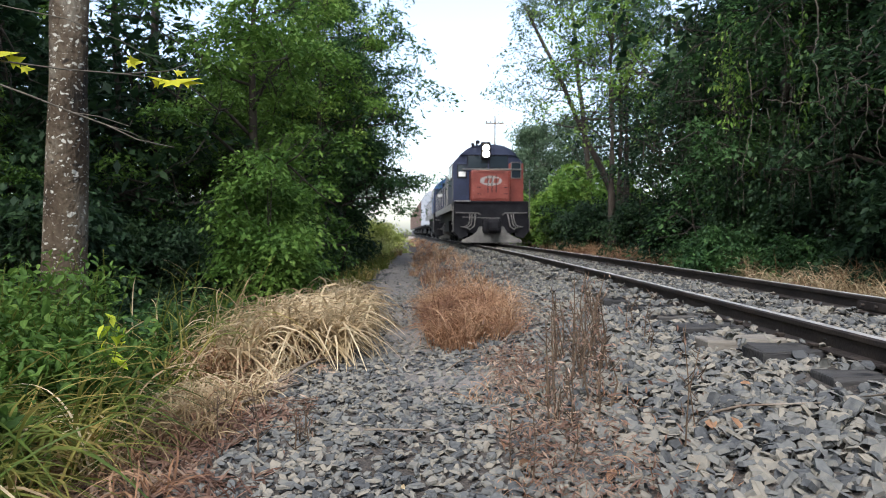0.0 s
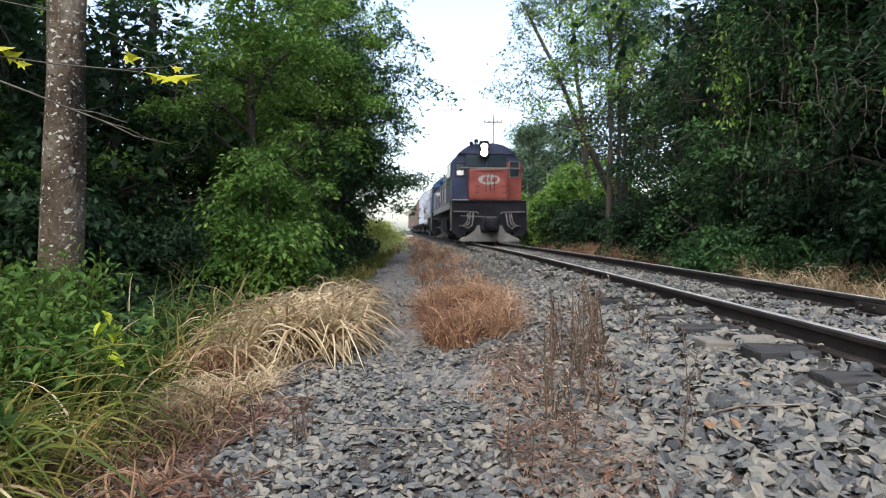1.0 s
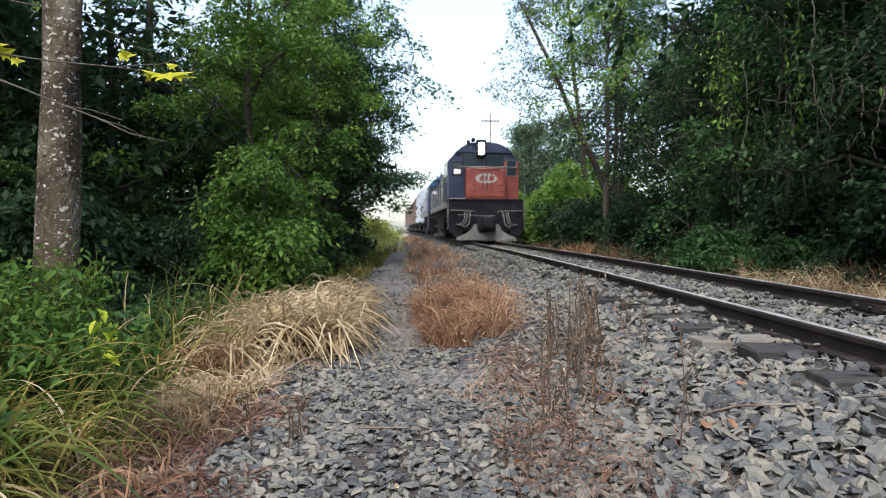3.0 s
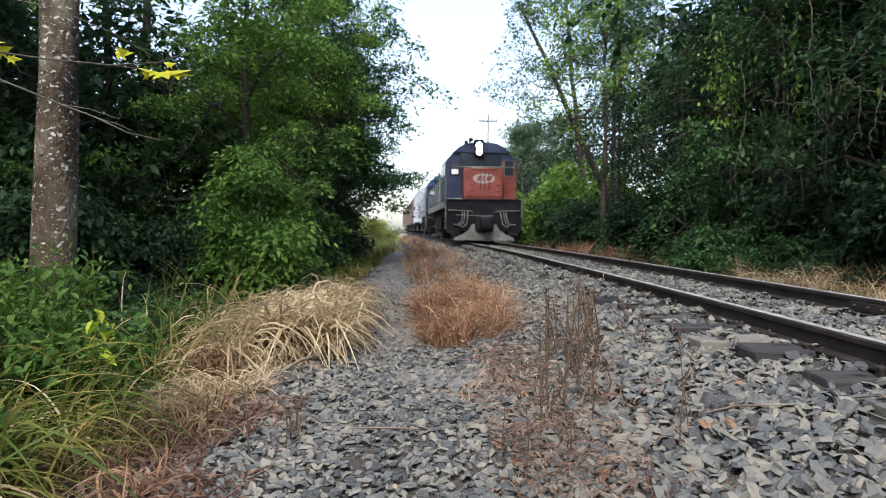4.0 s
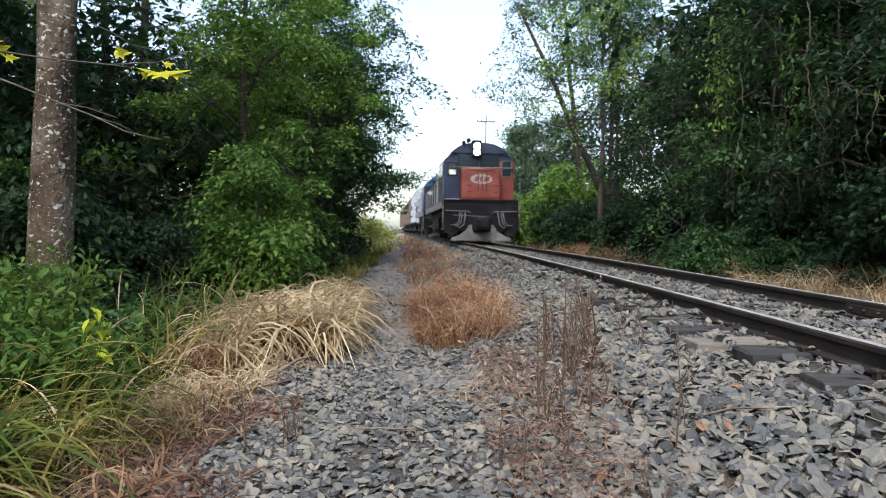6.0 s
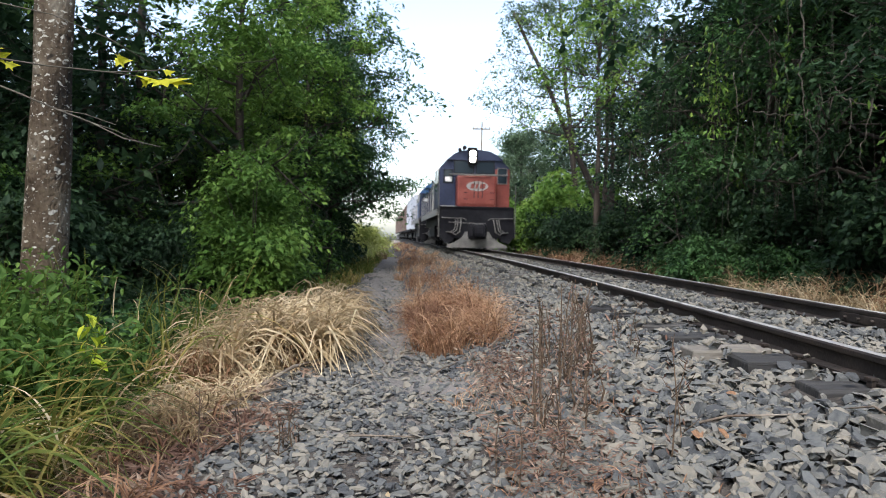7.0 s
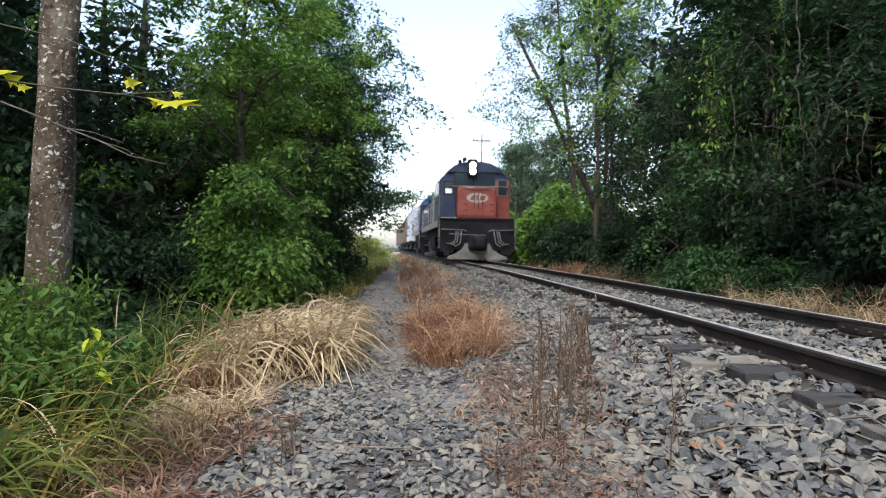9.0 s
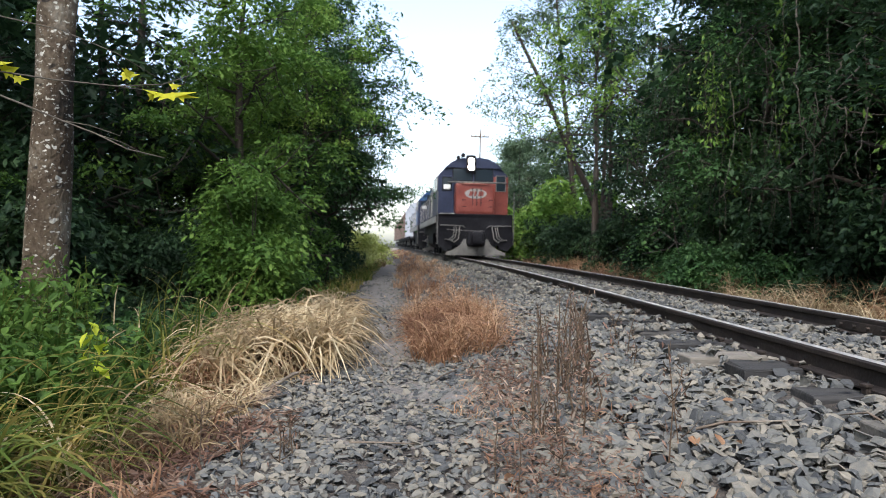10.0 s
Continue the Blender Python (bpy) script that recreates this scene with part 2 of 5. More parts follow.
def leaf_cloud(name, mat, centres, size, aspect=0.45, droop=0.3, fold=0.25, rng=RNG, heading=None):
    """One mesh of many small folded leaves, one at each centre, lying mostly face up and drooping at random."""
    n = len(centres)
    az = rng.uniform(0, math.tau, n) if heading is None else heading
    el = rng.normal(-droop, 0.45, n)
    d = np.stack([np.cos(az) * np.cos(el), np.sin(az) * np.cos(el), np.sin(el)], 1)
    side = np.stack([-np.sin(az), np.cos(az), np.zeros(n)], 1)
    up = np.cross(d, side) * np.where(rng.random(n) < 0.5, 1, -1)[:, None]
    tw = rng.normal(0, 0.5, n)[:, None]
    side = side * np.cos(tw) + up * np.sin(tw)
    nor = np.cross(side, d)
    L = (size * rng.uniform(0.6, 1.35, n))[:, None]
    w = L * aspect * 0.5
    base, tip = centres - d * L * 0.5, centres + d * L * 0.5
    mid = centres - d * L * 0.06
    v = np.stack([base, mid + side * w - nor * L * fold * 0.3, tip - nor * L * fold * 0.4, mid - side * w - nor * L * fold * 0.3], 1).reshape(-1, 3)
    i = np.arange(n)[:, None] * 4
    return raw_mesh(name, v, np.concatenate([i + [0, 1, 2], i + [0, 2, 3]]), mat)


def broad_leaves(name, mat, centres, size, aspect=0.55, droop=0.3, rng=RNG):
    """Like leaf_cloud, with a rounded outline and a raised midrib, for leaves close to the eye."""
    n = len(centres)
    az, el = rng.uniform(0, math.tau, n), rng.normal(-droop, 0.4, n)
    d = np.stack([np.cos(az) * np.cos(el), np.sin(az) * np.cos(el), np.sin(el)], 1)
    side = np.stack([-np.sin(az), np.cos(az), np.zeros(n)], 1)
    tw = rng.normal(0, 0.35, n)[:, None]
    side = side * np.cos(tw) + np.cross(d, side) * np.sin(tw)
    nor = np.cross(d, side)
    L = (size * rng.uniform(0.55, 1.3, n))[:, None]
    pts = []
    for a, b, c in ((0, 0, 0), (0.28, 0.8, 0.06), (0.66, 0.72, 0.02), (1, 0, -0.2), (0.66, -0.72, 0.02), (0.28, -0.8, 0.06), (0.3, 0, -0.02), (0.66, 0, -0.06)):
        pts.append(centres + d * L * (a - 0.5) + side * L * aspect * 0.5 * b + nor * L * c)
    v = np.stack(pts, 1).reshape(-1, 3)
    i = np.arange(n)[:, None] * 8
    f = [i + t for t in ([0, 6, 1], [1, 6, 7], [1, 7, 2], [2, 7, 3], [0, 5, 6], [5, 7, 6], [5, 4, 7], [4, 3, 7])]
    return raw_mesh(name, v, np.concatenate(f), mat)


def blades(name, mat, roots, length, width, bend, rng=RNG, heading=None, spread=1.0, steps=6, reach=0.75, nod=0.62):
    """Grass: one tapered, arching ribbon from each root. bend: how far it nods, as a share of its length."""
    n = len(roots)
    az = rng.uniform(0, math.tau, n) if heading is None else heading + rng.normal(0, spread, n)
    L = length * np.clip(np.exp(rng.normal(0, 0.3, n)), 0.4, 1.45)
    B = np.clip(rng.normal(bend, 0.25, n), 0.7 if nod > 0.8 else 0.02, 1.25)
    out = np.stack([np.cos(az), np.sin(az), np.zeros(n)], 1)
    side = np.stack([-np.sin(az), np.cos(az), np.zeros(n)], 1)
    roll = rng.normal(0, 0.5, n)[:, None]
    side = side * np.cos(roll) + np.array([0, 0, 1.0]) * np.sin(roll)
    wave = rng.normal(0, 0.07, n)
    vs = []
    for k in range(steps + 1):
        s = k / steps
        c = roots + out * (L * (0.12 * s + B * s ** 2 * reach))[:, None] + side * (L * wave * math.sin(3 * s))[:, None]
        c[:, 2] += L * (s - nod * B * s ** (2.6 if nod < 0.8 else 2.1))
        w = (width * rng.uniform(0.8, 1.2, n) * (1 - s ** 2 * 0.93) * 0.5)[:, None]
        vs += [c - side * w, c + side * w]
    m = 2 * (steps + 1)
    i = np.arange(n)[:, None] * m
    f = [i + [2 * k, 2 * k + 1, 2 * k + 3, 2 * k + 2] for k in range(steps)]
    return raw_mesh(name, np.stack(vs, 1).reshape(-1, 3), np.concatenate(f), mat, True)


# ---- the line of the track and the lie of the ground ----
BEND_TO, FRONT = 26.0, 25.6


def track_x(y):
    """The middle of the track: a gentle left-hand bend that runs out into a straight."""
    y = np.asarray(y, dtype=float)
    n = np.minimum(y, BEND_TO)
    return 2.481 + 0.0107 * n - 0.0014 * n * n - 0.0621 * np.maximum(y - BEND_TO, 0)


def track_turn(y):
    return math.degrees(math.atan(0.0028 * min(y, BEND_TO) - 0.0107))


def verge_x(y):
    y = np.asarray(y, dtype=float)
    return np.where(y < BEND_TO, 2.755 - 0.038 * y, track_x(y) - 0.046)


def lay(w, y):
    """The x of a place w metres across from the track; the path and its verge keep a line of their own."""
    t, v = track_x(y), verge_x(y)
    f = np.clip((np.asarray(w) + 1.9) / 0.7, 0, 1)
    return np.asarray(w) + v + (t - v) * f


def across(x, y):
    t, v = track_x(y), verge_x(y)
    xa, xb = t - 1.2, v - 1.9
    f = np.clip((np.asarray(x) - xb) / (xa - xb), 0, 1)
    return np.where(x >= xa, x - t, np.where(x <= xb, x - v, -1.9 + 0.7 * f))


PROFILE_W = [-400, -40, -12, -7, -5.2, -4.2, -3.4, -3.05, -2.75, -2.4, -2.0, -1.5, -1.05, -0.75, -0.45, 0.8, 1.1, 1.6, 2.0, 2.6, 4, 8, 40, 400]
PROFILE_Z = [-1.5, -1.2, -1.0, -0.85, -0.72, -0.6, -0.47, -0.45, -0.46, -0.43, -0.33, -0.245, -0.2, -0.168, -0.14, -0.14, -0.17, -0.32, -0.3, -0.2, -0.05, 0.25, 0.8, 1.5]


def ground_z(x, y):
    return np.interp(across(x, y), PROFILE_W, PROFILE_Z)


def path_w(y):
    """How far across the trodden middle of the footpath runs."""
    return np.interp(y, [2, 6, 7.6, 10.3, 16.4, 29], [-2.7, -2.83, -2.94, -3.08, -3.33, -3.5])


# ---- the ground ----
def build_ground():
    w = np.unique(np.concatenate([np.array(PROFILE_W), np.arange(-6, 6.01, 0.12), np.arange(-30, 30.1, 2)]))
    y = np.unique(np.concatenate([np.arange(-1, 12, 0.12), np.arange(12, 40, 0.5), np.arange(40, 320, 8), np.array([-300, -100, -40, -20, -10, -5, -2, 400, 700, 1200])]))
    W, Y = np.meshgrid(w, y)
    X = lay(W, Y)
    Z = np.interp(W, PROFILE_W, PROFILE_Z)
    near = np.abs(W) < 12
    bump = np.array([noise.noise((a * 1.3, b * 1.3, 0.0)) * 0.035 + noise.noise((a * 5, b * 5, 3.0)) * 0.012 for a, b in zip(X.ravel(), Y.ravel())]).reshape(X.shape)
    Z = Z + np.where(near, bump, 0) * np.clip((np.abs(W) - 0.5) / 1.0, 0.15, 1)
    nx, ny = len(w), len(y)
    i = (np.arange(ny - 1)[:, None] * nx + np.arange(nx - 1)[None, :]).ravel()
    me = raw_mesh("ground", np.stack([X, Y, Z], -1).reshape(-1, 3), np.stack([i, i + 1, i + nx + 1, i + nx], 1), [SOIL, PATH_DIRT], True)
    W4, Y4 = W.ravel()[i], Y.ravel()[i]
    wander = 0.05 * np.sin(Y4 * 1.1) + 0.04 * np.sin(Y4 * 2.7)
    trodden = (np.abs(W4 + wander - path_w(Y4)) < np.interp(Y4, [2, 6, 10, 30], [0.45, 0.3, 0.4, 0.5])) & (Y4 > 3.0) & (Y4 < 84)
    me.polygons.foreach_set("material_index", trodden.astype(np.int32))
    tagged(new("ground", me), "grey-brown gravelly soil of the railway embankment and verge", "ground", kind="structure")


build_ground()


# ---- sleepers ----
SLEEPERS = [-6.4 + 0.6 * k for k in range(13)] + [1.7, 2.3, 2.93, 3.51, 3.86, 4.39] + [4.97 + k * 0.58 + RNG.normal(0, 0.05) for k in range(52)]


def build_sleepers():
    for y in SLEEPERS:
        half = (0.97 if y != 2.93 else 0.84) + RNG.normal(0, 0.05)
        wd = 0.105 + RNG.normal(0, 0.012)
        bm = box(-half, half, -wd, wd, -0.3, -0.128, 0.012)
        bmesh.ops.subdivide_edges(bm, edges=[e for e in bm.edges if abs(e.verts[0].co.x - e.verts[1].co.x) > 1], cuts=7)
        for v in bm.verts:
            v.co += Vector((0, RNG.normal(0, 0.003), RNG.normal(0, 0.003)))
        ob = part("sleeper", bm, SLEEPER_PALE if y == 3.86 else SLEEPER)
        ob.matrix_basis = pose(float(track_x(y)) + RNG.normal(0, 0.03), y, 0.022 if y != 2.93 else 0.002, 0, -1.28, track_turn(y) + RNG.normal(0, 1.6))
        tagged(ob, "pale bleached timber sleeper bedded in ballast" if y == 3.86 else "weathered grey timber sleeper bedded in ballast", "sleeper", "sleepers under the rails")


build_sleepers()


def off_sleepers(w, y):
    near = np.min(np.abs(y[:, None] - np.array(SLEEPERS)[None, :]), axis=1)
    bare = np.where(y < 4.7, 0.06, np.where(y < 7, 0.7, 1.0))
    return (near > np.where(y < 4.7, 0.16, 0.12)) | (w > -0.5) | (w < -0.98) | (RNG.random(len(w)) < bare)


# ---- stones ----
def stone_shape(rng, flat):
    """A crushed slaty stone of unit width: an uneven slab with worn upper edges."""
    n = int(rng.integers(5, 9))
    a = (np.arange(n) + rng.uniform(-0.38, 0.38, n)) * math.tau / n
    r = rng.uniform(0.34, 0.62, n)
    ring = np.stack([np.cos(a) * r, np.sin(a) * r * rng.uniform(0.5, 0.85)], 1)
    tilt = rng.normal(0, 0.22, 2)
    waist = np.c_[ring, (-0.16 + rng.normal(0, 0.08, n)) * flat + (ring @ tilt) * 0.5]
    top = np.c_[ring * rng.uniform(0.62, 0.93, (n, 1)) + rng.normal(0, 0.025, (n, 2)), (0.34 + rng.normal(0, 0.05, n)) * flat + (ring @ tilt) * 0.6]
    v = np.concatenate([waist, top])
    f = []
    for i in range(n):
        q = (i + 1) % n
        f += [[i, q, q + n], [i, q + n, i + n]]
    f += [[n, n + i, n + i + 1] for i in range(1, n - 1)]
    return v, np.array(f)


SHAPES = [stone_shape(RNG, f) for f in RNG.uniform(0.2, 0.5, 32)]


def turn_matrices(rng, n, tilt):
    a, b, c = rng.uniform(0, math.tau, n), rng.normal(0, tilt, n), rng.normal(0, tilt, n)
    ca, sa, cb, sb, cc, sc = np.cos(a), np.sin(a), np.cos(b), np.sin(b), np.cos(c), np.sin(c)
    o, e = np.zeros(n), np.ones(n)
    rz = np.stack([ca, -sa, o, sa, ca, o, o, o, e], 1).reshape(n, 3, 3)
    rx = np.stack([e, o, o, o, cb, -sb, o, sb, cb], 1).reshape(n, 3, 3)
    ry = np.stack([cc, o, sc, o, e, o, -sc, o, cc], 1).reshape(n, 3, 3)
    return rz @ rx @ ry


def stone_field(name, w0, w1, y0, y1, count, size, sink, tilt=0.4, label="", parent=None, keep=None):
    rng = RNG
    w, y = rng.uniform(w0, w1, count), rng.uniform(y0, y1, count)
    x = lay(w, y)
    if keep is not None:
        ok = keep(w, y)
        x, y = x[ok], y[ok]
    n = len(x)
    s = size * np.clip(np.exp(rng.normal(0, 0.36, n)), 0.4, 1.7)
    z = ground_z(x, y) + s * sink + rng.uniform(-0.008, 0.018, n)
    across_now = across(x, y)
    resting = (np.min(np.abs(y[:, None] - np.array(SLEEPERS)[None, :]), axis=1) < 0.12) & (np.abs(across_now) < 0.98)
    z = np.where(resting, np.maximum(z, -0.108 + s * sink), z)
    R = turn_matrices(rng, n, tilt)
    kind = rng.integers(0, len(SHAPES), n)
    vs, fs, at = [], [], 0
    for k, (v, f) in enumerate(SHAPES):
        ids = np.nonzero(kind == k)[0]
        if not len(ids):
            continue
        p = np.einsum("nij,vj->nvi", R[ids], v) * s[ids, None, None] + np.stack([x[ids], y[ids], z[ids]], 1)[:, None, :]
        vs.append(p.reshape(-1, 3))
        fs.append((f[None] + (np.arange(len(ids)) * len(v))[:, None, None] + at).reshape(-1, 3))
        at += len(ids) * len(v)
    ob = new(name, raw_mesh(name, np.concatenate(vs), np.concatenate(fs), STONE))
    if parent:
        ob.parent = parent
    return tagged(ob, label, kind="stuff")


def off_path(w, y):
    """Fewer loose chips where feet have worn the path bare."""
    return (np.abs(w - path_w(y)) > 0.22 + RNG.normal(0, 0.07, len(w))) | (RNG.random(len(w)) < np.interp(y, [2.5, 6.0], [0.9, 0.3]))


BALLAST = tagged(stone_field("ballast", -2.3, 1.35, 1.2, 9, 30000, 0.05, 0.2, 0.5, keep=off_sleepers), "loose grey crushed-stone ballast of the track bed", "ballast")
tagged(stone_field("ballast", -2.1, 1.5, 9, 27, 11000, 0.058, 0.12, keep=off_sleepers), "loose grey crushed-stone ballast further along the track", "ballast")
tagged(stone_field("ballast", -1.7, 1.5, 27, 48, 5000, 0.085, 0.12), "loose grey crushed-stone ballast under the train", "ballast")
tagged(stone_field("ballast", -2.1, 1.4, -8, 1.2, 9000, 0.06, 0.12, 0.5, keep=off_sleepers), "loose grey crushed-stone ballast behind the path bend", "ballast")
tagged(stone_field("path_gravel", -3.5, -1.9, -8, 1.5, 5000, 0.045, 0.06, 0.3), "flat grey stone chips of the near footpath", "gravel")
tagged(stone_field("path_gravel", -3.7, -1.9, 1.5, 10, 20000, 0.039, 0.12, 0.36, keep=off_path), "flat grey stone chips trodden into the footpath", "gravel")
tagged(stone_field("path_gravel", -3.8, -2.3, 10, 20, 2600, 0.04, 0.03, 0.2, keep=off_path), "flat grey stone chips on the far footpath", "gravel")


def build_single_stones():
    meshes = []
    for k, (v, f) in enumerate(SHAPES):
        meshes.append(raw_mesh("stone", v, f, STONE_PIECE))
    for k in range(300):
        w, y = RNG.uniform(-1.95, -0.95), RNG.uniform(1.75, 4.4)
        x = float(lay(w, y))
        s = 0.062 * min(1.5, math.exp(RNG.normal(0, 0.3)))
        ob = new("stone", meshes[k % len(meshes)])
        ob.parent = BALLAST
        ob.matrix_basis = pose(x, y, float(ground_z(x, y)) + 0.025 + s * 0.1, RNG.normal(0, 26), RNG.normal(0, 26), RNG.uniform(0, 360)) @ Matrix.Scale(s, 4)


# ---- track ----
def build_rail(offset, label, joint, lift):
    half = [(0.058, -0.122), (0.058, -0.113), (0.011, -0.1), (0.008, -0.038)]
    low = [(-a, b) for a, b in half] + [(a, b) for a, b in half[::-1]]
    half = [(0.008, -0.038), (0.03, -0.031), (0.032, -0.009), (0.025, 0.0)]
    head = [(-a, b) for a, b in half] + [(a, b) for a, b in half[::-1]]
    ys = np.concatenate([np.arange(-12, 26, 2.0), np.arange(26, 200, 6.0)])
    rail = new("rail")
    rail.location.z = lift
    for name, outline, note in (("web_and_foot", low, ""), ("railhead", head, "worn railhead with a bright running surface")):
        bm = bmesh.new()
        rings = []
        for y in ys:
            a = radians(track_turn(y))
            rings.append([bm.verts.new((float(track_x(y)) + (offset + u) * math.cos(a), y + (offset + u) * math.sin(a), z)) for u, z in outline])
        n = len(outline)
        for a, b in zip(rings, rings[1:]):
            for k in range(n if name == "railhead" else n - 1):
                f = bm.faces.new((a[k], b[k], b[(k + 1) % n], a[(k + 1) % n]))
                f.material_index = 1 if name == "railhead" and k in (3,) else 0
        bmesh.ops.recalc_face_normals(bm, faces=bm.faces)
        ob = part(name, bm, RAIL_RUST, rail, note)
        ob.data.materials.append(RAIL_SHINE)
    bm = bmesh.new()
    box_in(bm, -0.014, 0.014, -0.018, 0.018, -0.135, -0.1, 0.004)
    box_in(bm, -0.022, 0.016, -0.024, 0.024, -0.105, -0.09, 0.005)
    spike = bpy.data.meshes.new("spike")
    bm.to_mesh(spike)
    bm.free()
    spike.materials.append(RAIL_RUST)
    for y in SLEEPERS[8:36]:
        for side in (-1, 1):
            ob = new("spike", spike)
            ob.parent = rail
            yy = y + side * 0.05
            ob.matrix_basis = pose(float(track_x(yy)) + offset + side * 0.066, yy, 0, 0, 0, 2 + (180 if side > 0 else 0))
    for side in (-1, 1):
        x = float(track_x(joint)) + offset + side * 0.026
        bar = part("joint_bar", box(-0.012, 0.012, -0.3, 0.3, -0.1, -0.036, 0.006), RAIL_RUST, rail)
        bar.matrix_basis = pose(x, joint, 0, 0, 0, track_turn(joint))
        for k in range(4):
            part("bolt", tube([(side * 0.01, -0.225 + 0.15 * k, -0.066), (side * 0.035, -0.225 + 0.15 * k, -0.066)], 0.013, 6), RAIL_RUST, bar)
    return tagged(rail, label, "rail", "rails of the track")


build_rail(-0.535, "rusty steel rail with a bright worn head, beside the footpath", 9.4, 0.0)
build_rail(0.535, "rusty steel rail with a bright worn head, on the forest side", 4.6, 0.024)


# ---- trees ----
def crown_points(rng, clumps, per, spread, keep=0.5):
    """Leaf places in domed sprays, one on each of a share of the clumps, and the way that each leaf points."""
    clumps = np.asarray(clumps)
    clumps = clumps[rng.permutation(len(clumps))[:max(1, int(len(clumps) * keep))]]
    per = max(1, int(per / keep))
    size = rng.uniform(0.65, 1.3, len(clumps)) * spread
    c, R = np.repeat(clumps, per, axis=0), np.repeat(size, per)
    n = len(c)
    a, r = rng.uniform(0, math.tau, n), np.sqrt(rng.random(n)) * np.exp(rng.normal(0, 0.12, n))
    lobes = 1 + 0.28 * np.sin(a * 3 + np.repeat(rng.uniform(0, 6, len(clumps)), per))
    flat = np.stack([np.cos(a) * r * R * lobes, np.sin(a) * r * R * lobes, R * (0.42 - 0.62 * r * r) + rng.normal(0, 0.16, n) * R], 1)
    return c + flat, a + rng.normal(0, 0.6, n)


def make_tree(height, girth, crown_from, radius, leaves, leaf_size, leaf_mat, bark=None, limbs=11, seed=1, lean=(0, 0), label="", clump=0.5, category="tree", top=0.6, aspect=0.45, taper=0.85):
    """A tree whose foot is at the origin: a tapered crooked trunk, limbs that fork, and leaves in clumps along them."""
    rng = np.random.default_rng(seed)
    tree = new("tree")
    n = 9
    trunk = []
    for i in range(n + 1):
        f = i / n
        trunk.append(Vector((lean[0] * f + rng.normal(0, 0.035) * height * 0.12 * f, lean[1] * f + rng.normal(0, 0.035) * height * 0.12 * f, f * height * 0.95 - 0.15)))
    bm = tube(trunk, [girth * (1.25 if i == 0 else 1 - taper * i / n) for i in range(n + 1)], 12)
    part("trunk", bm, bark or BARK_DARK, tree, smooth=True)
    clumps = []
    for k in range(limbs):
        f = crown_from / height + (0.97 - crown_from / height) * (k + rng.random()) / limbs
        i = min(n - 1, int(f * n))
        start = trunk[i].lerp(trunk[i + 1], f * n - i)
        shape = math.sin(math.pi * min(1, 0.28 + 0.72 * (f - crown_from / height) / (1 - crown_from / height))) ** top
        reach = radius * shape * rng.uniform(0.75, 1.1)
        az = k * 2.4 + rng.uniform(-0.5, 0.5)
        out = Vector((math.cos(az), math.sin(az), rng.uniform(0.05, 0.6)))
        pts = [start]
        for s in range(1, 5):
            pts.append(start + out * reach * s / 4 + Vector(rng.normal(0, 0.08, 3)) * reach * 0.8)
        r0 = max(0.015, girth * 0.42 * (1 - f * 0.75))
        bm = tube(pts, [r0 * (1 - 0.2 * s) for s in range(5)], 5)
        for s in (2, 3, 4):
            for j in range(3):
                tip = pts[s] + Vector(np.clip(rng.normal(0, 0.32, 3), -0.42, 0.42)) * reach + Vector((0, 0, 0.05 * reach))
                tube_in(bm, [pts[s], pts[s].lerp(tip, 0.5) + Vector(rng.normal(0, 0.05, 3)) * reach, tip], [r0 * 0.4, r0 * 0.25, r0 * 0.1], 3)
                clumps += [pts[s].lerp(tip, 0.6)[:], tip[:]]
        clumps.append(pts[4][:])
        part("limb", bm, bark or BARK_DARK, tree, smooth=True)
    pts, ways = crown_points(rng, clumps, max(1, leaves // len(clumps)), clump)
    hang(new("crown", leaf_cloud("crown", leaf_mat, pts, leaf_size, aspect=aspect, rng=rng, droop=0.4, heading=ways)), tree)
    return tagged(tree, label, category)


def make_shrub(radius, height, leaves, leaf_size, leaf_mat, seed, label, hollow=0.75, category="shrub", aspect=0.5, bulge=0.0):
    """A leafy mound: stems fan out from the root and end in clumps on an uneven dome."""
    rng = np.random.default_rng(seed)
    shrub = new("shrub")
    clumps = []
    for k in range(70):
        az, el = rng.uniform(0, math.tau), math.asin(rng.uniform(0.0, 1.0))
        s = rng.uniform(hollow, 1.08) * (1 + 0.2 * math.sin(3 * az + seed) + 0.1 * math.sin(5 * az + 2 * el))
        wide = radius * s * (math.cos(el) ** (0.6 if bulge else 1) + bulge * math.sin(2 * el))
        tip = Vector((math.cos(az) * wide, math.sin(az) * wide, max(0.08, math.sin(el) * height * s)))
        if k % 3 == 0:
            part("stem", tube([(0, 0, -0.1), (tip.x * 0.35, tip.y * 0.35, tip.z * 0.6), tip], [0.02, 0.013, 0.004], 5), BARK_DARK, shrub)
        clumps.append(tip[:])
    pts, ways = crown_points(rng, clumps, leaves // len(clumps), 0.26 * (radius + height) / 2 + 0.05, 0.9)
    pts[:, 2] = np.maximum(pts[:, 2], 0.03)
    hang(new("crown", leaf_cloud("crown", leaf_mat, pts, leaf_size, droop=0.5, aspect=aspect, rng=rng, heading=ways)), shrub)
    return tagged(shrub, label, category)


def stand(ob, x, y, turn=0.0, scale=1.0, sink=0.0):
    ob.matrix_basis = pose(x, y, float(ground_z(x, y)) - sink, 0, 0, turn) @ Matrix.Scale(scale, 4)
    return ob


def again(ob, x, y, turn=0.0, scale=1.0):
    c = copy_thing(ob, pose(x, y, float(ground_z(x, y)), 0, 0, turn))
    c.scale = (scale, scale, scale)
    return c


